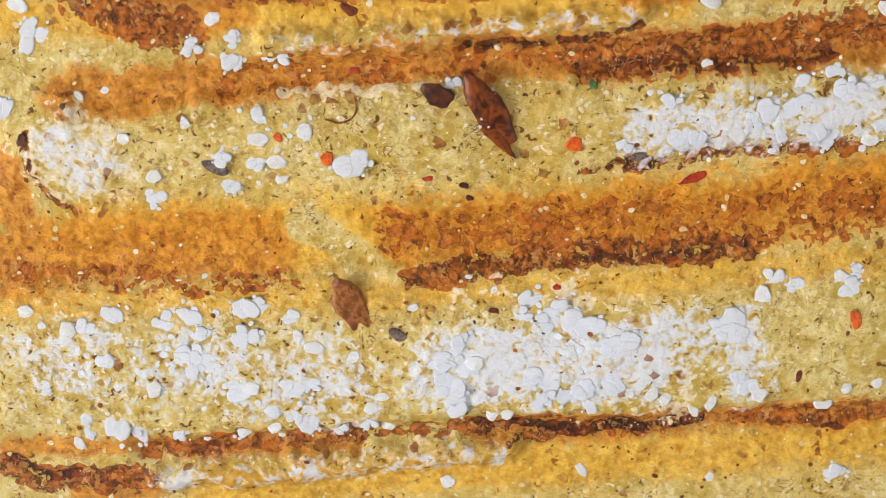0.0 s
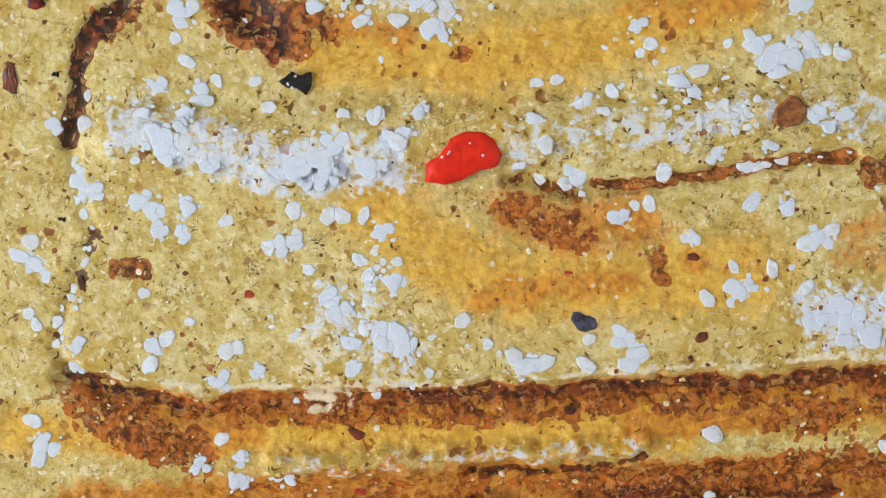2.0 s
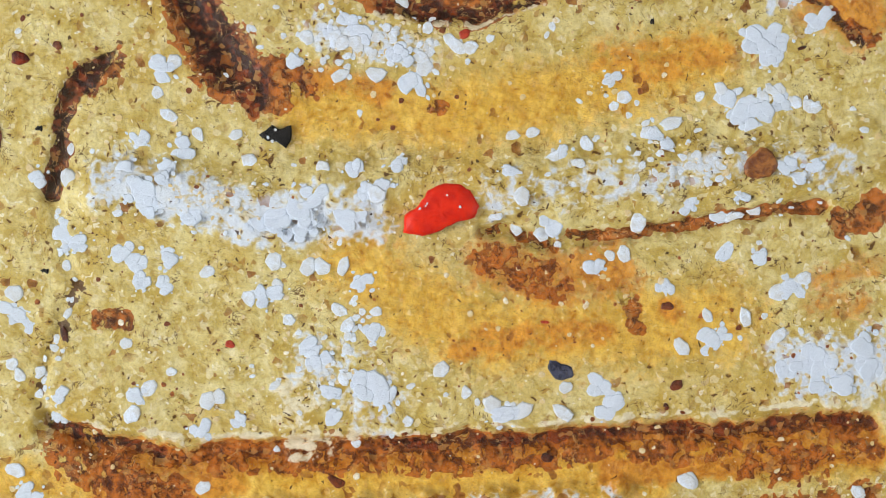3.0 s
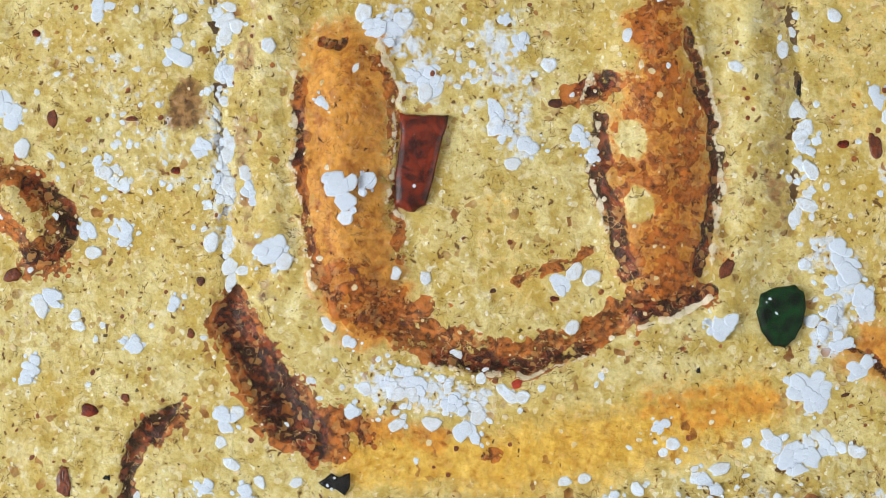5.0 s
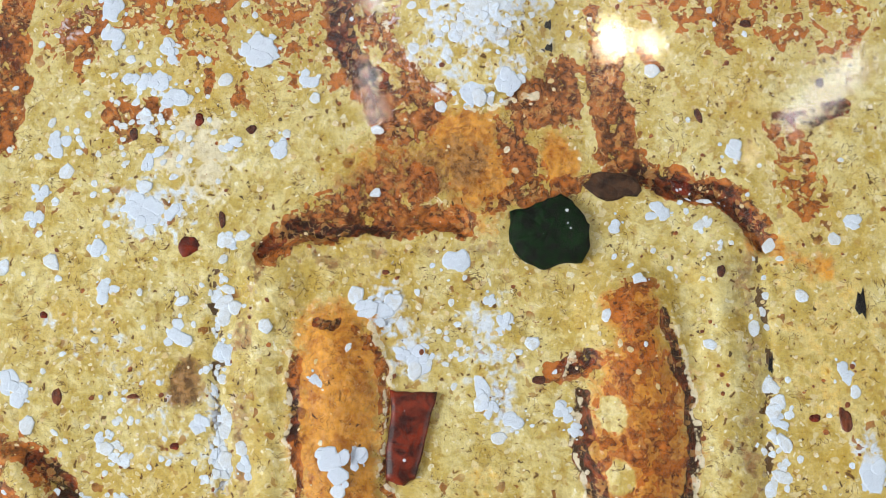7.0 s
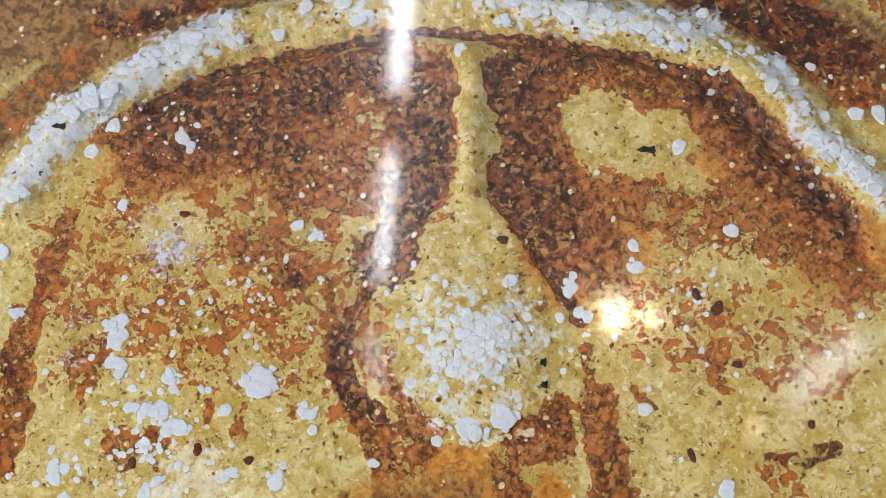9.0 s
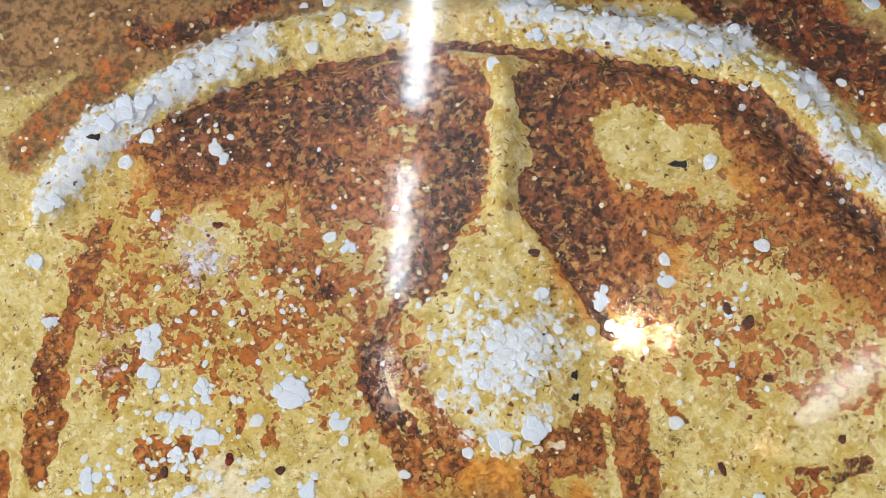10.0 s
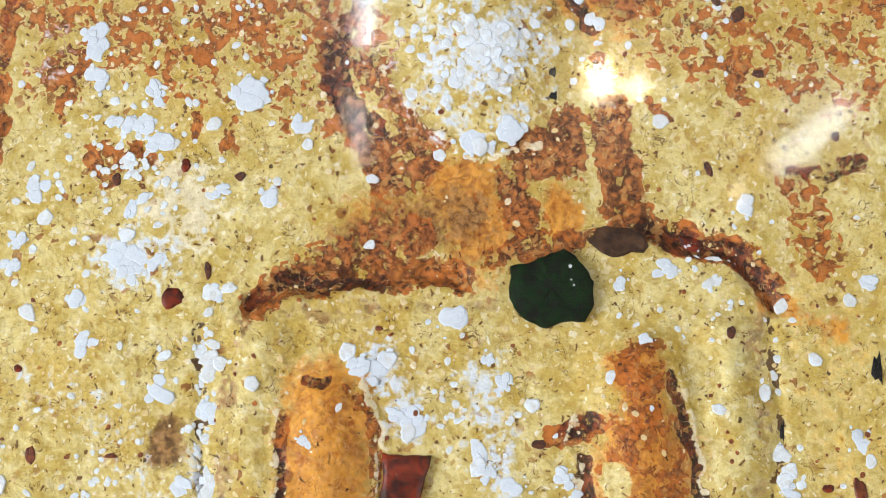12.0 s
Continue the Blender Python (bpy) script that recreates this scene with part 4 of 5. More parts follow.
part("slab", box(X0 - 0.01, X1 + 0.01, 0.0095, 0.028, Z0 - 0.01, Z1 - 0.001, 0.002), CLAY, tablet)


def ground(x, z):
    """How far the relief stands forward at a place."""
    j, i = int(np.clip(round((x - X0) / STEP), 0, NX - 1)), int(np.clip(round((z - Z0) / STEP), 0, NZ - 1))
    return float(RELIEF[i, j])


def pebble(seed, sides=11, high=0.4, jag=0.22, square=0.0):
    """An irregular flat grain of radius 1, lying in the x-z plane and rising towards -y."""
    r = random.Random(seed)
    a0 = r.uniform(0, 6.28)
    lobes = [(r.uniform(0.4, 1) * jag / k ** 0.6, k, r.uniform(0, 6.28)) for k in (2, 3, 5)]
    rim = []
    for n in range(sides):
        a = 2 * math.pi * n / sides
        f = 1 + sum(s * math.cos(k * a + p) for s, k, p in lobes) + r.uniform(-0.07, 0.07)
        f *= 1 + square * (1 / max(abs(math.cos(a)), abs(math.sin(a))) - 1)
        rim.append((a + a0 * (square == 0), f))
    co, fs = [], []
    for scale, rise in ((1.03, -0.3), (1.0, 0.42), (0.86, 0.84), (0.5, 0.97)):
        for a, f in rim:
            co.append((math.cos(a) * f * scale, -(rise + r.uniform(-0.08, 0.08) * (rise > 0.2)) * high, math.sin(a) * f * scale))
    co.append((0, -high, 0))
    for k in range(3):
        for n in range(sides):
            b = (n + 1) % sides
            fs.append((k * sides + n, k * sides + b, (k + 1) * sides + b, (k + 1) * sides + n))
    fs += [(3 * sides + n, 3 * sides + (n + 1) % sides, 4 * sides) for n in range(sides)]
    return co, fs


OUTLINES = {
    "redstone": ((-1, -0.85), (-0.95, -0.2), (-0.6, 0.15), (-0.35, 0.75), (0.1, 1), (0.55, 0.95), (0.8, 0.75), (1, 0.1), (0.85, -0.35), (0.4, -0.5), (0, -0.8), (-0.5, -1)),
    "maroon": ((-0.9, 0.98), (0, 0.94), (1, 1), (0.78, 0.35), (0.62, -0.3), (0.4, -0.85), (0, -1), (-0.75, -0.92), (-0.85, -0.3), (-0.75, 0.4)),
    "splinter": ((-1, 0.95), (-0.7, 1), (-0.1, 0.62), (0.35, 0.4), (0.7, 0), (0.98, -0.55), (0.74, -0.66), (0.97, -1), (0.3, -0.72), (-0.35, -0.3), (-0.85, 0.3)),
    "greenstone": ((-0.98, -0.3), (-1, 0.5), (-0.62, 0.58), (-0.2, 0.78), (0.25, 1.0), (0.55, 0.82), (0.8, 0.5), (0.98, 0.2), (1, -0.35), (0.8, -0.8), (0.35, -0.82), (-0.1, -1.0), (-0.5, -0.85), (-0.8, -0.6)),
    "greendrop": ((-0.9, 0.2), (-0.7, 0.75), (-0.1, 0.92), (0.6, 0.98), (0.95, 0.75), (1, 0.2), (0.8, -0.35), (0.5, -0.75), (0.1, -1), (-0.35, -0.9), (-0.75, -0.45)),
    "black": ((-1, -0.3), (-0.6, 0.2), (-0.3, 0.75), (0.2, 0.5), (0.85, 1), (1, -0.2), (0.8, -1), (0.2, -0.6), (-0.4, -0.7)),
}


def flat_stone(outline, seed, high):
    """A flake with that outline: steep broken sides, an uneven top."""
    r = random.Random(seed)
    rim = []
    for (ax, az), (bx, bz) in zip(outline, outline[1:] + outline[:1]):
        for k in (0, 0.33, 0.67):
            j = 0.03 if k else 0.0
            rim.append((ax + (bx - ax) * k + r.uniform(-j, j), az + (bz - az) * k + r.uniform(-j, j)))
    n, co, fs = len(rim), [], []
    for scale, rise in ((1.03, -0.3), (1.0, 0.5), (0.93, 0.85), (0.66, 0.95), (0.33, 1.0)):
        co += [(x * scale, -(rise + r.uniform(-0.1, 0.1) * (rise > 0.6)) * high, z * scale) for x, z in rim]
    co.append((0, -high, 0))
    for k in range(4):
        fs += [(k * n + q, k * n + (q + 1) % n, (k + 1) * n + (q + 1) % n, (k + 1) * n + q) for q in range(n)]
    fs += [(4 * n + q, 4 * n + (q + 1) % n, 5 * n) for q in range(n)]
    return co, fs


def mesh_of(name, co, fs, material, smooth=True):
    me = bpy.data.meshes.new(name)
    me.from_pydata(co, [], fs)
    me.polygons.foreach_set("use_smooth", [smooth] * len(fs))
    me.materials.append(material)
    me.update()
    return me


def grit(seed, sides=20, high=0.13):
    """A flat grain of radius 1 with a broken outline, steep sides and an uneven top."""
    r = random.Random(seed)
    lobes = [(r.uniform(0.3, 1) * 0.2 / k ** 0.6, k, r.uniform(0, 6.28)) for k in (2, 3, 5, 7)]
    rim = [(2 * math.pi * n / sides + r.uniform(-0.07, 0.07)) for n in range(sides)]
    rim = [(a, 1 + sum(s * math.cos(k * a + p) for s, k, p in lobes) + r.uniform(-0.05, 0.05)) for a in rim]
    co, fs = [], []
    for scale, rise in ((1.04, -0.4), (1.0, 0.6), (0.84, 0.92)):
        co += [(math.cos(a) * f * scale, -(rise + r.uniform(-0.1, 0.1) * (rise > 0)) * high, math.sin(a) * f * scale) for a, f in rim]
    co.append((0, -high, 0))
    for k in range(2):
        fs += [(k * sides + n, k * sides + (n + 1) % sides, (k + 1) * sides + (n + 1) % sides, (k + 1) * sides + n) for n in range(sides)]
    fs += [(2 * sides + n, 2 * sides + (n + 1) % sides, 3 * sides) for n in range(sides)]
    return co, fs


def clump(seed):
    """Several broken grains grown together, with small ones round them."""
    r = random.Random(seed)
    co_all, fs_all = [], []
    for n in range(r.choice((13, 14, 15, 16))):
        near = n < 10
        co, fs = grit(seed * 20 + n, 11 if near else 8, r.uniform(0.22, 0.42))
        k, a, d = (r.uniform(0.26, 0.5), r.uniform(0, 6.28), r.uniform(0.05, 0.72)) if near else (r.uniform(0.08, 0.2), r.uniform(0, 6.28), r.uniform(0.75, 1.15))
        base = len(co_all)
        co_all += [(x * k + math.cos(a) * d, y * k, z * k + math.sin(a) * d) for x, y, z in co]
        fs_all += [tuple(base + q for q in f) for f in fs]
    return co_all, fs_all


SPOTS, CRUMBS, FLAKES, GLINTS = [], [], [], []


def grains(*rows):
    SPOTS.extend((x / 1000, 1.3 + z / 1000, r / 900) for x, z, r in rows)


def sprinkle(x, z, rx, rz, count, small, large):
    """Smaller grains strewn loosely round a place."""
    for _ in range(count):
        a, d = rng.uniform(0, 2 * math.pi), abs(rng.normal(0, 0.55))
        CRUMBS.append(((x + rx * d * math.cos(a)) / 1000, 1.3 + (z + rz * d * math.sin(a)) / 1000, rng.uniform(small, large) * rng.uniform(0.6, 1) / 1000))


def chain(count, small, large, *points):
    """Grains caught along a joint of the relief."""
    ends = list(zip(points, points[1:]))
    for _ in range(count):
        (ax, az), (bx, bz) = ends[int(rng.integers(len(ends)))]
        k = rng.random()
        grains((ax + (bx - ax) * k + rng.normal(0, 1.5), az + (bz - az) * k + rng.normal(0, 1.2), small + (large - small) * rng.random() ** 2))


def chip(kind, x, z, wide, high, turn):
    """One flake or stone pressed into the clay."""
    stone = kind in OUTLINES
    if stone and (wide > 9 or kind == "black"):
        co, fs = flat_stone(OUTLINES[kind], f"{kind}{x}", 0.3)
    else:
        co, fs = pebble(f"{kind}{x}", 15, 0.26, 0.2, 0.2)
        r = random.Random(f"{x}{z}")
        co = [(px * r.uniform(0.9, 1.08), py * r.uniform(0.85, 1.12), pz * r.uniform(0.9, 1.08)) for px, py, pz in co]
    name = {"redstone": "red_stone", "greenstone": "green_stone", "greendrop": "green_stone", "black": "black_stone", "navy": "blue_black_stone"}.get(kind, "lacquer_flake")
    label = {"redstone": "glossy vermilion red stone", "greenstone": "dark green glassy stone", "greendrop": "dark green drop-shaped stone", "maroon": "dark maroon lacquer flake"}.get(kind, "")
    x, z = x / 1000, 1.3 + z / 1000
    wide, high = (wide / 2050, high / 2050) if stone else (wide / 1900, high / 1900)
    thick = min(wide, high)
    FLAKES.append((x, z, max(wide, high), thick * 0.3))
    # tiny white specks laid on the larger stones to act as glints
    if stone and wide > 0.004:
        for _ in range(6):
            GLINTS.append((x + wide * rng.uniform(-0.6, 0.6), z + high * rng.uniform(-0.6, 0.6), rng.uniform(0.0003, 0.0006), thick * 0.28))
    ob = new(name, mesh_of(name, [(px * wide, py * thick, pz * high) for px, py, pz in co], fs, CHIPS[kind], stone))
    ob.parent = tablet
    ob.location = (x, -ground(x, z), z)
    ob.rotation_euler = (0, radians(-turn), 0)
    tagged(ob, label)


chip("splinter", 33.9, -272.3, 19.2, 29.6, 0)
chip("dark", 16.9, -267.1, 9.6, 7.4, -10)
chip("rust", -9.9, -341.8, 10.7, 21.5, 35)
chip("grey", 5.2, -350.2, 6.2, 4.2, -30)
chip("orange", 61.9, -281.3, 5.2, 4.5, 0)
chip("red", 101.7, -292.7, 9.7, 3.0, 18)
chip("grey", -56.3, -292.4, 8.6, 4.9, -20)
chip("dark", -119.4, -285.7, 3.4, 4.9, 0)
chip("brown", -12.5, -239.7, 5.5, 3.3, -30)
chip("orange", 159.9, -339.3, 3.8, 6.1, 20)
chip("brown", 157.4, -381.7, 8.9, 3.1, 0)
chip("grey", 83.5, -284.8, 4.5, 4.1, 30)
chip("orange", -19.3, -288.4, 3.7, 4.9, 20)
chip("dark", 26.2, -297.3, 3.0, 2.2, 0)
chip("brown", 143.0, -360.8, 1.9, 4.6, 0)
chip("brown", 37.4, -341.1, 3.8, 2.7, 0)
chip("red", -10.8, -260.5, 4.1, 2.2, 0)
chip("red", 13.9, -295.1, 3.4, 2.2, 0)
chip("dark", 28.2, -301.8, 2.3, 1.9, 0)
chip("orange", -35.2, -281.7, 3.0, 2.6, 0)
chip("red", 58.7, -332.0, 2.7, 1.9, 0)
chip("green", 67.1, -262.3, 2.6, 4.8, 10)
chip("redstone", 18.1, -147.4, 24.9, 17.2, 4)
chip("black", -36.5, -126.0, 10.6, 7.6, -8)
chip("navy", 59.2, -198.6, 7.8, 5.2, -15)
chip("rust", 119.0, -128.0, 9.1, 9.1, 0)
chip("red", 53.6, -182.9, 7.4, 0.9, 0)
chip("red", -49.2, -195.4, 3.0, 2.2, 0)
chip("black", -110.8, -174.1, 2.9, 1.8, -10)
chip("black", -113.3, -127.6, 2.7, 2.2, 0)
chip("brown", -127.8, -130.0, 4.4, 9.1, 0)
chip("brown", 92.8, -175.7, 3.7, 2.6, 0)
chip("dark", -103.8, -195.2, 2.6, 4.8, 20)
chip("dark", 56.4, -228.1, 4.1, 2.6, -20)
chip("brown", 97.4, -201.6, 4.1, 3.0, 10)
chip("dark", 6.0, -209.0, 1.9, 1.5, 0)
chip("dark", 94.2, -208.4, 1.5, 1.5, 0)
chip("dark", 130.2, -90.8, 3.6, 1.1, 20)
chip("maroon", -11.9, -19.0, 17.5, 33.1, -3)
chip("greenstone", 35.4, 53.6, 28.6, 27.2, 0)
chip("greendrop", 108.3, -65.8, 17.0, 21.0, 5)
chip("black", 142.3, 30.9, 3.8, 11.7, 5)
chip("maroon", -120.1, -105.5, 5.7, 4.6, 0)
chip("brown", -135.2, -8.1, 3.1, 5.8, 0)
chip("maroon", -92.8, -24.2, 3.8, 2.7, 0)
chip("maroon", -141.9, 20.5, 3.1, 2.3, 0)
chip("brown", -147.1, -60.9, 5.4, 4.2, 0)
chip("maroon", 126.9, -8.8, 4.1, 2.6, 0)
chip("brown", 137.1, -9.3, 3.8, 7.9, 10)
chip("dark", 32.6, 1.9, 4.2, 3.0, 0)
chip("brown", 90.0, -50.8, 3.8, 6.4, -25)
chip("dark", -83.4, -60.7, 2.7, 2.7, 0)
chip("brown", -86.3, -78.3, 2.3, 3.0, 0)
chip("black", 111.9, 9.2, 1.7, 7.6, 0)
chip("brown", -31.9, -55.5, 2.7, 2.3, 0)
chip("dark", 14.1, -60.7, 1.9, 1.5, 0)
chip("red", 23.0, -91.1, 3.8, 2.6, 20)
chip("maroon", 34.5, -62.6, 3.0, 1.9, 0)
chip("brown", -21.5, 38.2, 2.3, 1.9, 0)
chip("brown", -107.9, -100.7, 2.7, 2.7, 20)
chip("black", 82.3, -84.5, 1.5, 2.6, 10)
chip("brown", -108.3, -7.3, 4.2, 1.5, 0)
chip("maroon", -91.5, 46.0, 6.9, 7.7, 0)
chip("greybrown", 57.0, 70.0, 17.5, 10.0, -8)
chip("black", 33.0, 127.2, 3.1, 4.1, 0)
chip("black", 33.7, 118.8, 3.0, 3.5, 0)
chip("dark", 95.8, 149.6, 3.7, 5.7, -25)
chip("dark", 88.2, 154.8, 2.9, 4.5, 10)
chip("dark", 94.4, 40.6, 2.4, 4.3, 0)
chip("maroon", 81.6, 69.8, 9.2, 6.8, 0)
chip("dark", 102.8, 129.1, 4.4, 2.4, 0)
chip("dark", 86.6, 95.6, 2.4, 5.6, 20)
chip("dark", -80.0, 55.7, 2.4, 5.3, 10)
chip("dark", -71.0, 88.0, 3.3, 3.7, -20)
chip("maroon", -89.7, 91.4, 3.3, 4.5, 0)
chip("dark", -112.9, 85.7, 2.5, 4.5, 10)
chip("black", 69.7, 210.4, 7.7, 3.8, -4)
chip("black", -152.9, 212.3, 5.7, 3.1, -5)
chip("dark", 129.0, 108.2, 2.4, 3.6, 0)
chip("dark", 17.1, 172.9, 4.6, 3.0, 0)
chip("maroon", -102.5, 180.1, 3.9, 3.0, 0)
chip("dark", -125.8, 210.3, 2.6, 2.6, 0)


# a thin brown fibre lying on the clay
curve = bpy.data.curves.new("fibre", "CURVE")
curve.dimensions, curve.bevel_depth, curve.bevel_resolution = "3D", 0.00035, 2
line = curve.splines.new("BEZIER")
knots = [(-19.9, -275.5), (-14.4, -276.3), (-10.1, -273.2), (-10.6, -267.9)]
line.bezier_points.add(len(knots) - 1)
for q, (x, z) in zip(line.bezier_points, knots):
    q.co = (x / 1000, -ground(x / 1000, 1.3 + z / 1000) - 0.0004, 1.3 + z / 1000)
    q.handle_left_type = q.handle_right_type = "AUTO"
curve.materials.append(CHIPS["rust"])
fibre = new("fibre", curve)
fibre.parent = tablet

grains((-51.3, -257.9, 4.1), (-34.8, -255.1, 4.4), (-63.6, -253.1, 3.3), (-49.8, -250.5, 2.8), (-41.7, -275.8, 4.1), (-41.7, -282.4, 2.6), (-41.3, -290.1, 3.4), (-35.7, -290.3, 2.6), (-26.4, -279.7, 2.6), (-11.8, -289.6, 5.6), (-51.1, -299.0, 3.4), (-78.1, -305.1, 4.2), (-77.0, -296.9, 2.3), (-86.1, -283.8, 1.9), (-93.1, -268.9, 1.5), (-102.4, -271.4, 1.9), (-65.5, -278.4, 1.9), (-126.7, -275.5, 4.1), (92.2, -266.8, 3.7), (78.0, -280.4, 3.3), (103.7, -254.2, 1.6), (95.2, -278.4, 4.1), (101.6, -277.2, 3.3), (144.0, -255.4, 4.4), (149.9, -259.9, 4.8), (134.2, -258.5, 4.0), (132.1, -266.0, 5.5), (138.3, -273.3, 5.5))
grains((144.1, -276.9, 4.4), (123.0, -267.2, 4.8), (119.6, -271.0, 2.9), (129.3, -276.4, 3.0), (158.0, -276.5, 2.6), (161.1, -270.8, 3.3), (159.8, -257.7, 2.9), (114.4, -275.9, 2.6), (-34.4, -296.6, 1.9), (-54.4, -288.5, 3.4), (20.9, -263.6, 3.3), (-116.7, -373.8, 2.9), (-122.4, -346.7, 2.3), (-92.1, -346.4, 4.6), (-101.4, -352.1, 3.9), (-108.1, -352.3, 2.7), (-75.2, -349.3, 4.2), (-66.6, -348.0, 5.0), (-61.8, -351.9, 3.5), (-46.3, -344.3, 5.0), (-41.5, -342.2, 3.5), (-31.5, -345.3, 3.1), (-47.3, -352.5, 5.0), (-63.9, -361.2, 6.2), (-64.9, -364.3, 3.9), (-95.9, -363.2, 3.9), (-78.6, -373.0, 2.7), (-50.4, -373.1, 5.1))
grains((-45.5, -371.9, 2.7), (-29.9, -371.5, 5.1), (-24.1, -370.2, 3.5), (-29.0, -351.9, 1.9), (-23.2, -355.8, 2.7), (-9.7, -358.4, 1.9), (-14.2, -388.1, 2.9), (-4.9, -384.8, 3.1), (2.0, -386.1, 2.3), (-26.0, -384.9, 4.3), (-29.9, -382.9, 3.1), (-48.6, -390.5, 3.5), (-37.8, -387.4, 2.7), (-38.7, -381.1, 3.5), (-70.2, -391.6, 2.8), (-91.8, -389.1, 6.3), (-84.9, -391.0, 4.3), (-102.7, -392.7, 3.2), (-106.7, -396.6, 2.0), (-103.4, -385.3, 3.1), (-116.8, -351.6, 1.5), (-3.6, -378.5, 2.3), (0.2, -373.6, 1.9), (-13.4, -372.0, 2.3), (10.2, -340.5, 1.5), (21.3, -359.5, 5.4), (25.9, -352.2, 4.2), (29.1, -362.3, 4.6))
grains((24.5, -369.7, 5.0), (26.5, -374.8, 5.1), (20.5, -365.7, 3.9), (31.9, -359.2, 2.7), (50.3, -337.3, 5.3), (47.6, -342.4, 3.1), (59.0, -339.0, 3.8), (54.5, -345.2, 4.2), (64.0, -343.9, 5.0), (71.7, -345.7, 5.4), (77.8, -351.6, 5.0), (83.5, -349.4, 3.8), (51.4, -363.7, 3.9), (58.3, -366.6, 4.6), (63.3, -370.5, 5.0), (55.7, -372.9, 4.3), (78.6, -365.9, 4.3), (69.0, -368.3, 4.3), (71.3, -374.4, 3.1), (38.4, -380.1, 2.0), (43.7, -379.5, 1.9), (117.5, -342.2, 6.1), (119.7, -346.2, 4.2), (113.8, -344.4, 3.4), (127.0, -366.4, 3.9), (121.8, -361.5, 3.1), (130.1, -368.4, 2.7), (156.4, -329.0, 4.2))
grains((159.6, -322.9, 3.0), (154.1, -325.1, 2.3), (139.3, -328.5, 3.0), (131.5, -326.8, 3.8), (128.1, -331.9, 2.7), (152.7, -371.8, 2.7), (159.9, -397.9, 3.9), (114.0, -373.1, 2.3), (108.4, -376.4, 1.9), (98.3, -371.5, 2.3), (93.3, -369.6, 2.3), (159.8, -365.4, 1.9), (170.2, -363.0, 1.9), (116.0, -402.1, 1.6), (70.7, -400.8, 2.0), (23.5, -407.3, 2.4))
grains((102.8, -233.4, 2.6), (158.8, -234.2, 2.2), (-115.8, -250.8, 5.2), (-56.6, -243.9, 2.2), (-33.0, -231.6, 1.5), (-6.6, -226.7, 1.5))
grains((-73.9, -106.3, 4.7), (-70.0, -104.2, 2.2), (-75.1, -114.4, 1.8), (-71.2, -121.5, 2.2), (-80.0, -130.2, 3.6), (-61.6, -127.0, 1.8), (-66.3, -133.1, 4.7), (-70.6, -138.8, 3.7), (-85.2, -139.6, 4.4), (-79.5, -146.6, 5.5), (-75.7, -150.1, 4.0), (-72.3, -142.5, 3.7), (-62.8, -153.0, 3.7), (-44.3, -135.5, 2.6), (-49.2, -126.7, 1.8), (-103.8, -162.6, 5.1), (-99.1, -164.2, 3.3), (-113.4, -143.8, 3.7), (-103.4, -143.3, 2.6), (-102.7, -134.1, 1.6), (-84.3, -167.1, 4.8), (-79.6, -170.6, 3.7), (-69.6, -168.2, 3.7), (-71.2, -176.6, 3.3), (-78.6, -175.2, 3.3), (-86.6, -153.4, 1.5), (-35.6, -167.3, 2.6), (-39.8, -178.7, 4.4))
grains((-34.3, -177.4, 2.9), (-43.4, -179.8, 2.2), (-24.5, -168.5, 2.6), (-20.0, -168.3, 2.6), (-6.9, -173.1, 4.4), (-13.0, -167.9, 2.2), (-13.8, -182.3, 2.2), (-1.8, -182.2, 1.7), (-10.8, -187.3, 2.2), (-2.4, -189.1, 4.1), (20.4, -200.3, 2.4), (7.1, -106.4, 5.1), (10.6, -102.6, 2.5), (4.0, -98.5, 3.6), (-0.6, -97.8, 2.9), (-31.2, -101.3, 3.3), (-4.7, -105.2, 2.5), (-16.4, -106.2, 2.2), (-14.6, -88.7, 3.6), (-9.9, -92.0, 4.0), (-19.8, -92.6, 2.9), (18.2, -93.2, 1.8), (3.1, -134.4, 3.3), (-0.2, -140.5, 3.3), (-2.8, -143.4, 2.6), (-10.4, -137.4, 3.6), (-6.5, -142.6, 3.3), (-20.5, -136.1, 2.2))
grains((-13.5, -150.4, 4.8), (-22.8, -145.4, 4.4), (-28.2, -149.3, 5.5), (-33.6, -151.5, 4.8), (-39.0, -153.6, 5.5), (-24.3, -154.6, 4.8), (-29.7, -156.8, 4.0), (-8.0, -150.1, 3.7), (39.7, -134.7, 2.9), (35.9, -148.6, 1.8), (43.7, -141.8, 2.6), (53.5, -151.4, 4.0), (50.9, -154.3, 2.2), (42.6, -153.2, 1.8), (56.3, -158.6, 1.6), (81.7, -148.9, 2.7), (77.8, -159.3, 2.2), (73.3, -160.1, 1.6), (68.0, -163.5, 3.3), (110.8, -157.5, 3.3), (120.9, -157.9, 3.3), (108.9, -144.7, 3.7), (113.9, -138.0, 2.9), (118.8, -142.9, 2.2), (112.7, -146.3, 2.2), (97.8, -142.5, 3.3), (127.7, -128.1, 3.3), (131.7, -131.5, 3.6))
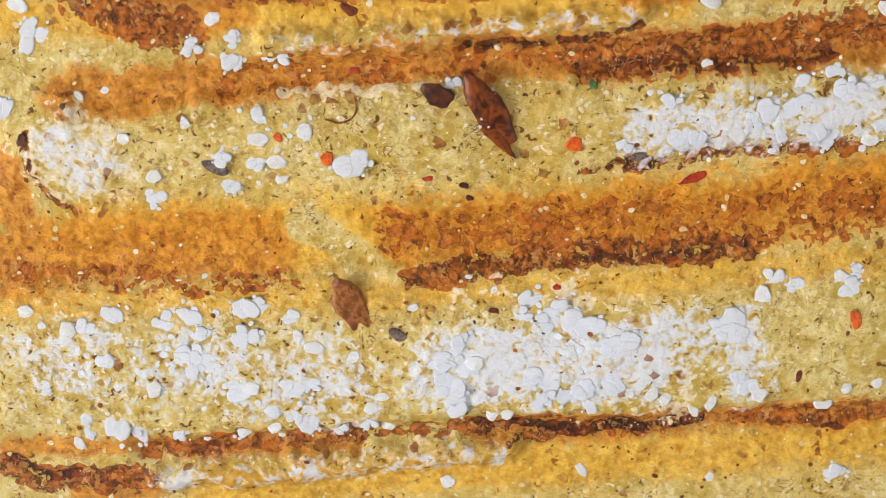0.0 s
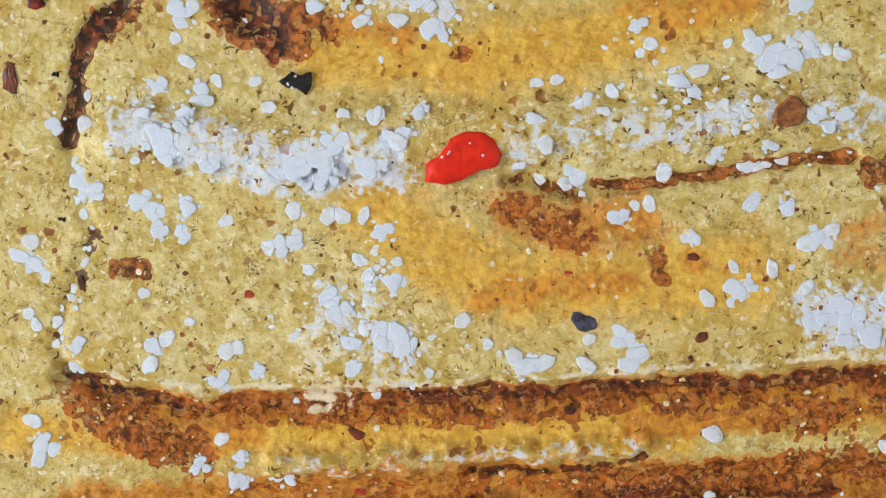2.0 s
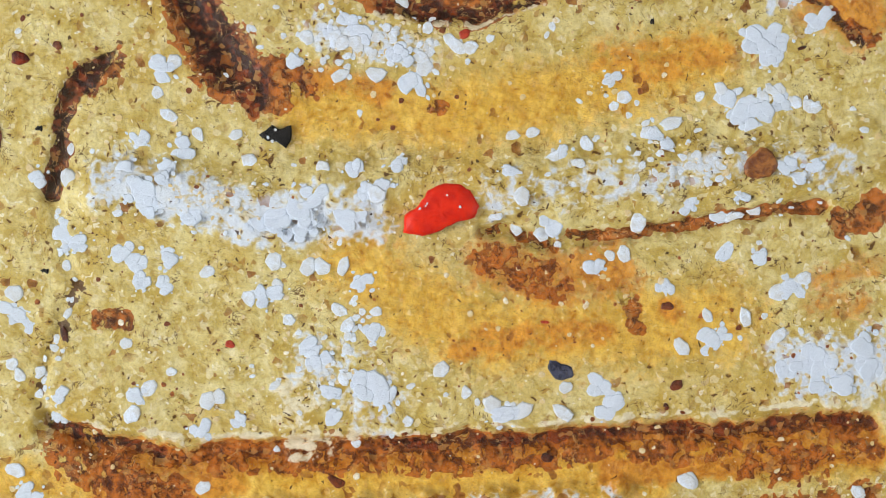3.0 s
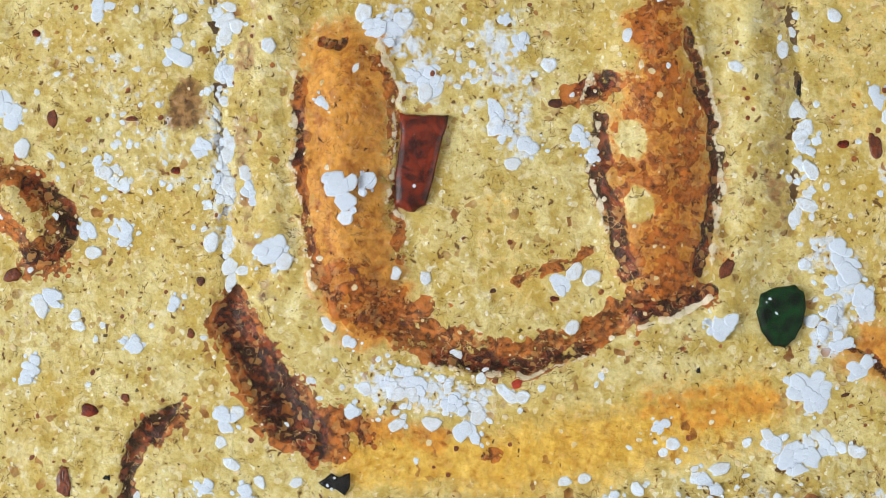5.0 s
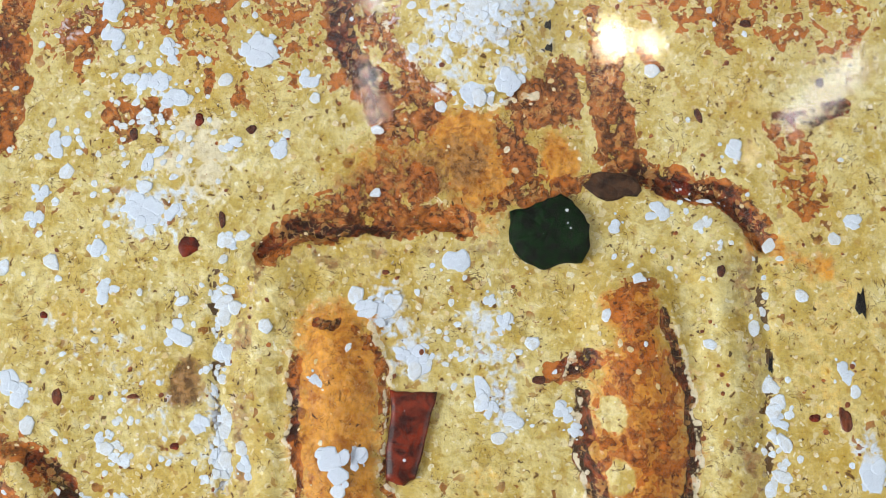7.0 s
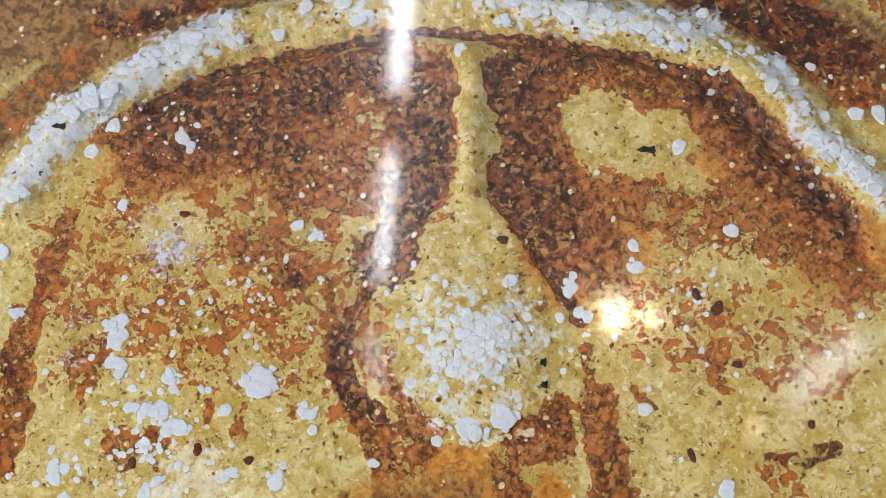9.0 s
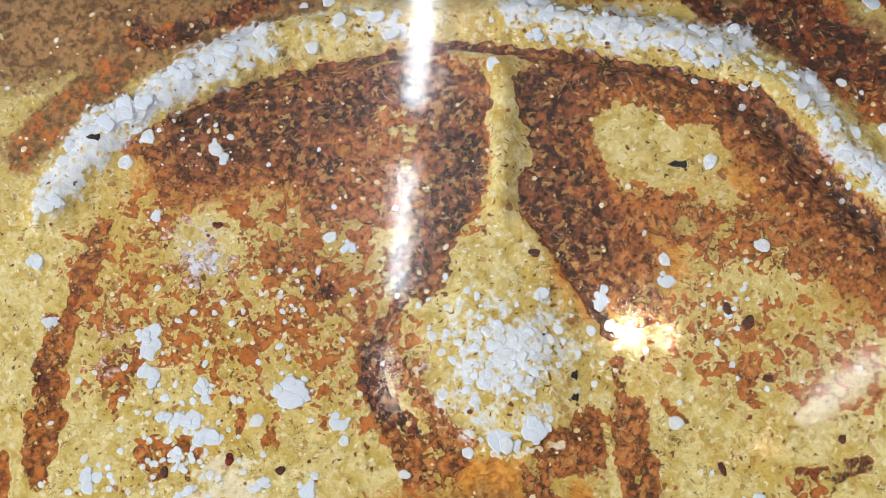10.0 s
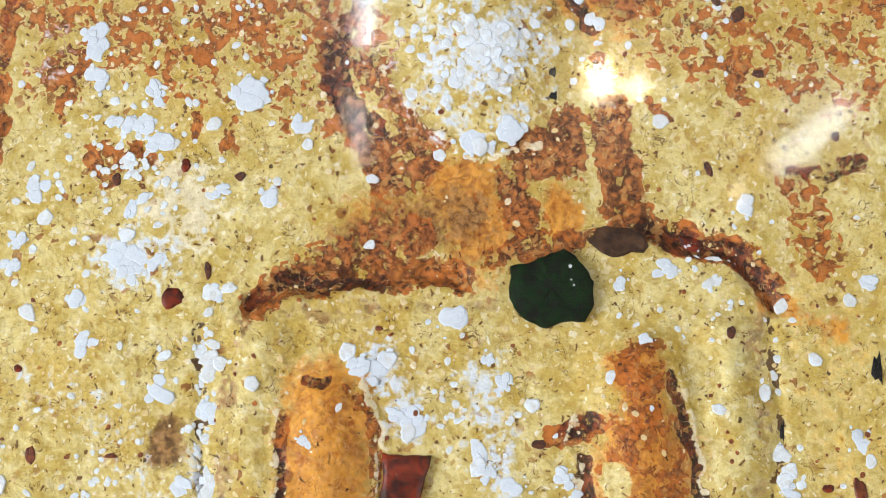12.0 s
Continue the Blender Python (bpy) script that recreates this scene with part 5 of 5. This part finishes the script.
grains((135.0, -127.7, 3.3), (117.5, -90.6, 5.4), (121.9, -88.6, 4.7), (113.7, -88.1, 3.2), (120.5, -94.0, 3.6), (113.6, -110.6, 5.4), (108.1, -109.1, 3.6), (119.3, -113.1, 4.7), (126.2, -109.1, 4.0), (115.9, -116.0, 3.6), (134.9, -81.6, 4.3), (70.5, -103.6, 3.6), (86.2, -121.2, 4.4), (89.2, -124.7, 3.3), (90.4, -116.4, 2.5), (83.4, -120.4, 2.5), (56.6, -128.3, 3.6), (63.7, -124.6, 2.2), (53.0, -129.4, 2.2), (61.3, -130.7, 1.8), (132.6, -166.9, 4.8), (128.2, -169.5, 2.6), (136.1, -164.5, 2.2), (91.5, -170.0, 2.9), (105.9, -178.2, 1.8), (118.2, -178.1, 2.2), (108.3, -186.5, 5.2), (98.3, -188.9, 2.4))
grains((110.9, -184.5, 2.9), (129.3, -183.5, 2.2), (46.2, -121.5, 1.8), (39.9, -122.8, 1.8), (138.2, -190.5, 5.5), (133.0, -194.5, 4.4), (143.9, -192.1, 4.8), (149.9, -197.4, 4.8), (142.7, -199.7, 3.7), (156.3, -185.8, 5.2), (158.8, -193.1, 4.8), (74.0, -203.4, 5.2), (76.6, -209.9, 4.8), (61.0, -212.6, 2.6), (61.4, -204.1, 1.9), (41.6, -214.6, 4.1), (37.7, -211.1, 2.6), (48.0, -212.4, 2.6), (-1.5, -207.5, 5.6), (2.4, -211.1, 5.2), (-5.3, -205.8, 4.4), (-16.2, -210.2, 3.3), (-20.4, -199.1, 4.4), (-22.5, -194.5, 3.7), (-14.9, -217.7, 3.3), (-57.9, -225.4, 4.1), (-55.9, -214.6, 2.6), (-52.3, -213.1, 2.2))
grains((-45.5, -220.3, 3.7), (-79.2, -213.6, 3.7), (-75.5, -211.6, 2.6), (-80.8, -220.4, 2.6), (-105.1, -215.1, 3.7), (-105.3, -222.6, 2.8), (-119.6, -189.5, 6.3), (-120.7, -182.1, 2.6), (-121.1, -205.6, 1.9), (-118.3, -209.2, 1.9), (-111.8, -207.9, 1.9), (-83.4, -196.9, 1.8), (10.2, -218.2, 1.7), (-30.2, -186.5, 1.8), (-33.9, -208.3, 1.5), (-68.3, -205.5, 1.5), (104.3, -233.1, 2.2), (-119.4, -241.5, 2.6))
grains((-123.8, 44.8, 4.2), (-120.0, 29.5, 4.2), (-92.9, 26.5, 1.9), (-95.2, 15.2, 5.4), (-148.8, -5.8, 4.2), (-145.2, -18.2, 2.7), (-119.0, -22.7, 3.1), (-116.9, -25.5, 2.3), (-110.6, -29.6, 2.3), (-84.8, -16.4, 3.8), (-79.5, -25.7, 3.4), (-74.6, -28.4, 2.7), (-66.8, -30.9, 3.4), (-69.1, -24.3, 2.3), (-121.9, -45.8, 3.4), (-120.2, -52.4, 2.3), (-110.0, -46.2, 4.2), (-59.7, -50.5, 5.3), (-55.2, -53.2, 2.7), (-80.3, -47.7, 2.7), (-74.7, -45.5, 3.1), (-134.6, -68.3, 4.6), (-137.3, -71.2, 2.7), (-140.0, -91.3, 3.8), (-141.7, -95.2, 3.4), (-92.0, -68.5, 3.2), (-106.5, -82.7, 3.8), (-125.7, -73.5, 1.9))
grains((-124.5, -77.3, 1.9), (-76.6, 8.5, 3.8), (-77.0, -0.7, 1.9), (-74.0, 25.0, 2.3), (-76.8, 31.0, 1.9), (-69.3, -56.7, 1.9), (-78.7, 48.3, 2.7), (-62.7, 18.1, 2.3), (-43.9, -0.2, 2.9), (-36.4, -28.5, 6.5), (-30.8, -27.3, 4.6), (-38.4, -26.7, 3.8), (-35.0, -38.0, 2.3), (-31.7, 30.1, 2.7), (-28.5, 24.4, 4.2), (-21.9, 25.7, 5.3), (-23.5, 19.9, 3.1), (-18.2, 27.8, 2.7), (-13.5, 9.8, 3.4), (-7.7, 8.1, 4.6), (-10.4, 4.2, 2.7), (2.2, 42.5, 5.7), (15.2, 29.2, 3.0), (20.3, 20.8, 3.4), (13.7, -1.5, 3.8), (15.9, -8.0, 3.4), (24.7, -12.4, 4.2), (30.1, 14.6, 2.3))
grains((13.0, -6.3, 2.7), (3.4, -24.8, 2.3), (19.2, -18.4, 2.3), (41.6, -8.8, 3.4), (45.7, -15.3, 3.4), (67.2, 36.9, 3.0), (55.4, 24.3, 1.9), (105.8, 21.7, 2.5), (57.9, 56.4, 3.0), (122.4, 32.9, 2.1), (137.5, 6.3, 4.5), (140.5, 0.4, 1.9), (114.5, -10.3, 3.0), (116.7, -17.8, 2.6), (113.1, 1.1, 1.9), (112.3, 50.7, 1.9), (116.1, -29.2, 2.6), (127.0, -43.8, 4.5), (130.1, -51.2, 5.3), (133.2, -58.6, 4.9), (125.6, -55.2, 3.8), (135.2, -62.2, 4.1), (125.0, -64.6, 3.4), (122.4, -70.4, 3.0), (128.1, -73.9, 3.7), (117.8, -74.3, 2.3), (134.0, -83.0, 3.7), (89.4, -68.2, 4.9))
grains((86.6, -70.2, 3.0), (37.1, -57.4, 3.8), (40.7, -53.5, 2.6), (46.4, -55.1, 2.6), (40.1, -71.4, 2.6), (-8.4, -57.1, 1.9), (-18.4, -55.8, 1.9), (-32.6, -79.2, 3.0), (-39.9, -73.3, 2.3), (11.1, -89.8, 1.7), (2.3, -82.6, 1.9), (145.2, -26.9, 5.6), (133.0, 53.5, 1.9), (90.9, 15.3, 1.9))
grains((-123.4, 133.5, 5.8), (-121.0, 121.8, 5.0), (-126.3, 135.5, 2.9), (-101.2, 116.2, 3.7), (-69.8, 116.4, 6.2), (-74.0, 117.3, 3.3), (-65.6, 114.5, 3.3), (-52.3, 106.1, 4.1), (-48.7, 100.0, 1.8), (-80.9, 106.0, 2.3), (-98.4, 98.4, 4.5), (-104.1, 104.5, 4.1), (-110.2, 104.2, 3.7), (-114.5, 106.2, 3.3), (-76.8, 83.0, 3.1), (-61.4, 81.6, 4.1), (-103.2, 79.8, 2.9), (-106.9, 75.1, 2.9), (-140.4, 82.0, 4.5), (-145.9, 63.5, 3.7), (-147.2, 54.8, 3.7), (-136.4, 71.8, 2.5), (-108.9, 60.6, 5.7), (-102.6, 58.8, 5.3), (-96.5, 59.1, 4.1), (-106.3, 54.6, 4.1), (-112.8, 58.4, 3.3), (-108.3, 66.8, 2.4))
grains((-123.4, 44.6, 4.1), (-120.2, 29.6, 4.4), (-140.1, 39.4, 2.6), (-157.4, 37.0, 2.4), (-150.8, -4.8, 6.0), (-160.9, 43.4, 1.8), (-75.8, 9.2, 3.6), (-73.8, 24.6, 2.4), (-77.0, 47.7, 3.2), (-72.5, 49.9, 2.0), (18.7, 105.6, 4.9), (6.7, 102.7, 5.7), (9.8, 100.7, 2.8), (-3.7, 97.4, 2.0), (20.5, 156.2, 3.3), (42.5, 157.4, 3.7), (45.9, 146.8, 2.0), (66.9, 164.4, 3.7), (58.5, 56.6, 3.0), (73.3, 61.3, 4.0), (70.2, 111.5, 2.4), (89.1, 64.6, 2.0), (87.2, 56.9, 1.8), (111.6, 50.5, 2.4), (140.5, 59.2, 3.1), (133.6, 52.9, 2.0), (98.7, 83.7, 4.4), (-26.2, 88.8, 1.8))
grains((-26.0, 66.2, 1.6))
grains((99.1, 251.5, 3.0), (107.8, 249.3, 2.5), (123.7, 238.0, 2.5), (127.6, 226.4, 3.0), (135.0, 224.3, 2.6), (116.1, 235.4, 2.6), (4.5, 275.7, 3.1), (33.4, 271.5, 3.1), (38.0, 261.9, 2.6), (-102.6, 207.4, 3.0), (-106.2, 210.8, 2.6), (-126.4, 182.8, 3.0), (-59.4, 176.9, 2.1), (-51.8, 173.7, 3.0), (143.5, 279.1, 4.1), (81.9, 211.8, 2.6), (-1.2, 247.7, 2.6), (48.9, 145.1, 2.1), (101.1, 179.3, 2.5), (65.4, 172.7, 2.1), (131.5, 245.7, 1.7), (13.5, 273.5, 3.2), (18.0, 268.7, 3.5), (14.9, 261.3, 3.2), (22.4, 271.2, 2.9), (26.9, 264.1, 2.5), (44.5, 265.7, 2.6), (53.3, 263.5, 2.2))
grains((-61.7, 264.3, 2.6), (-52.9, 266.9, 2.9), (-72.1, 254.3, 2.7), (-76.6, 271.2, 1.8), (-41.4, 259.9, 2.7), (-92.5, 258.6, 2.6), (-87.5, 251.5, 3.1), (-102.9, 249.9, 3.2), (-111.5, 246.1, 3.5), (-119.9, 241.1, 3.8), (-125.3, 239.7, 2.9), (-134.1, 227.6, 4.1), (-142.6, 225.0, 4.4), (-148.6, 219.0, 4.4), (-154.7, 214.2, 4.1), (-160.7, 209.3, 3.5), (-163.2, 202.3, 2.8), (-164.6, 186.2, 3.1), (-167.5, 183.9, 2.6), (-132.8, 214.8, 2.6), (-140.4, 204.1, 2.6), (68.7, 257.9, 2.8), (77.5, 262.9, 3.5), (84.0, 258.3, 3.1), (90.6, 265.7, 2.5), (73.1, 254.4, 3.1), (81.7, 251.1, 3.0), (118.5, 244.9, 3.7))
grains((112.0, 245.9, 3.0), (131.5, 213.9, 2.8), (142.9, 208.5, 3.0), (149.0, 201.9, 3.0), (152.9, 195.3, 2.7), (156.5, 227.2, 2.8), (151.3, 206.5, 2.4), (147.9, 227.0, 2.6), (-170.4, 162.5, 3.4), (-162.3, 139.7, 3.0), (-47.3, 265.9, 2.6), (-66.7, 272.7, 2.7))
chain(34, 0.8, 3.0, (-79.5, 40), (-78.5, 8), (-76.5, -26), (-73, -62))
chain(26, 0.8, 2.8, (108, 40), (112.5, 5), (113.5, -18), (116, -45), (119, -66))
chain(26, 0.7, 2.0, (-108, -150), (-101, -178), (-108, -202), (-111, -216))
chain(30, 0.8, 2.4, (-40, -92), (0, -97), (30, -94))
chain(40, 0.7, 2.2, (-60, -170), (-5, -180), (-15, -205), (50, -212))
chain(26, 0.7, 2.2, (70, -110), (120, -105), (145, -112))
sprinkle(8.7, 134.2, 28.9, 24.8, 150, 0.83, 2.48)
sprinkle(-62.9, -364.2, 64.1, 25.2, 120, 0.58, 1.55)
sprinkle(62.5, -354.1, 38.5, 19.2, 90, 0.58, 1.73)
sprinkle(123.2, -270.0, 40.5, 12.9, 60, 0.55, 1.47)
sprinkle(-33.9, -284.1, 33.6, 14.9, 40, 0.56, 1.31)
sprinkle(-55.7, -147.1, 51.2, 16.5, 110, 0.55, 1.46)
sprinkle(98.7, -129.7, 58.3, 21.8, 140, 0.55, 1.64)
sprinkle(-16.6, -200.8, 37.0, 22.2, 90, 0.56, 1.48)
sprinkle(140.1, -190.4, 25.8, 12.9, 60, 0.55, 1.48)
sprinkle(-12.2, -99.3, 25.3, 14.5, 50, 0.54, 1.45)
sprinkle(-79.4, -9.5, 7.7, 57.4, 80, 0.57, 1.72)
sprinkle(116.9, -23.4, 9.4, 47.1, 60, 0.56, 1.69)
sprinkle(5.4, 13.5, 41.9, 28.6, 80, 0.57, 1.52)
sprinkle(-4.8, -93.3, 49.1, 11.3, 90, 0.57, 1.70)
sprinkle(-113.1, -24.4, 38.3, 67.0, 140, 0.57, 1.53)
sprinkle(-109.3, 91.7, 51.4, 51.4, 160, 0.62, 1.85)
sprinkle(90.3, 49.0, 39.5, 39.5, 60, 0.59, 1.38)
sprinkle(-137.9, 221.6, 43.9, 19.8, 70, 0.66, 1.98)
sprinkle(46.7, 264.6, 55.0, 9.9, 90, 0.66, 2.20)
sprinkle(105.6, 246.9, 21.7, 10.8, 40, 0.65, 1.95)
sprinkle(138.8, 210.7, 23.3, 27.6, 50, 0.64, 1.91)
sprinkle(-77.8, 151.0, 73.7, 52.6, 90, 0.63, 1.47)
sprinkle(89.3, 156.0, 51.8, 41.5, 55, 0.62, 1.45)


# largest first; of two grains on one spot the smaller is left out
SPOTS.sort(key=lambda s: -s[2])
apart = []
for x, z, r in SPOTS:
    if all(abs(x - a) + abs(z - b) > 0.0013 for a, b, _ in apart):
        apart.append((x, z, r))
SPOTS = apart
SHAPES = [grit(k, 18) if k % 2 else clump(k + 1) for k in range(24)]
MESHES = [mesh_of("white_grain", co, fs, WHITE, False) for co, fs in SHAPES]
for n, (x, z, r) in enumerate(SPOTS[:300]):
    ob = new("white_grain", MESHES[int(rng.integers(12)) * 2 + (r < 0.0025)])
    ob.parent = tablet
    ob.location = (x, -ground(x, z) + 0.0001, z)
    ob.rotation_euler = (0, rng.uniform(0, 6.28), 0)
    k = rng.uniform(0.82, 1.12)
    ob.scale = (r * k, min(r, 0.0035), r / k)
# fine crumbs all over the clay, pale and amber
def strew(name, rows, material, label, sides=6):
    shapes = [grit(50 + k, sides, 0.2) for k in range(10)]
    co_all, fs_all = [], []
    for x, z, r, *on in rows:
        lift = on[0] if on else 0.0
        if not on and any(abs(x - fx) < fr and abs(z - fz) < fr for fx, fz, fr, ft in FLAKES):
            continue
        co, fs = shapes[int(rng.integers(10))]
        k, a = rng.uniform(0.8, 1.25), rng.uniform(0, 6.28)
        c, s, base, y = math.cos(a), math.sin(a), len(co_all), -ground(x, z) - lift
        co_all.extend((x + r * (px * k * c - pz / k * s), y + py * r, z + r * (px * k * s + pz / k * c)) for px, py, pz in co)
        fs_all.extend(tuple(base + q for q in f) for f in fs)
    ob = new(name, mesh_of(name, co_all, fs_all, material, False))
    ob.parent = tablet
    return tagged(ob, label, kind="stuff")


def scatter(count, small, large):
    return [(rng.uniform(X0, X1), rng.uniform(Z0, Z1), small + large * rng.random() ** 3) for _ in range(count)]


GRIT = SPOTS[300:] + [q for q in CRUMBS if q[2] > 0.00085]
# the stones' glint specks share this mesh with the small grains
strew("small_white_grains", GRIT + GLINTS, WHITE_SMALL, "small white grains between the larger ones, and white specks as glints on the stones", 10)
strew("crumbs", [q for q in CRUMBS if q[2] <= 0.00085] + scatter(2600, 0.0003, 0.0010), CRUMB, "fine pale crumbs strewn over the clay")
strew("amber_crumbs", scatter(1700, 0.00025, 0.0008), AMBER, "fine amber and brown crumbs strewn over the clay")
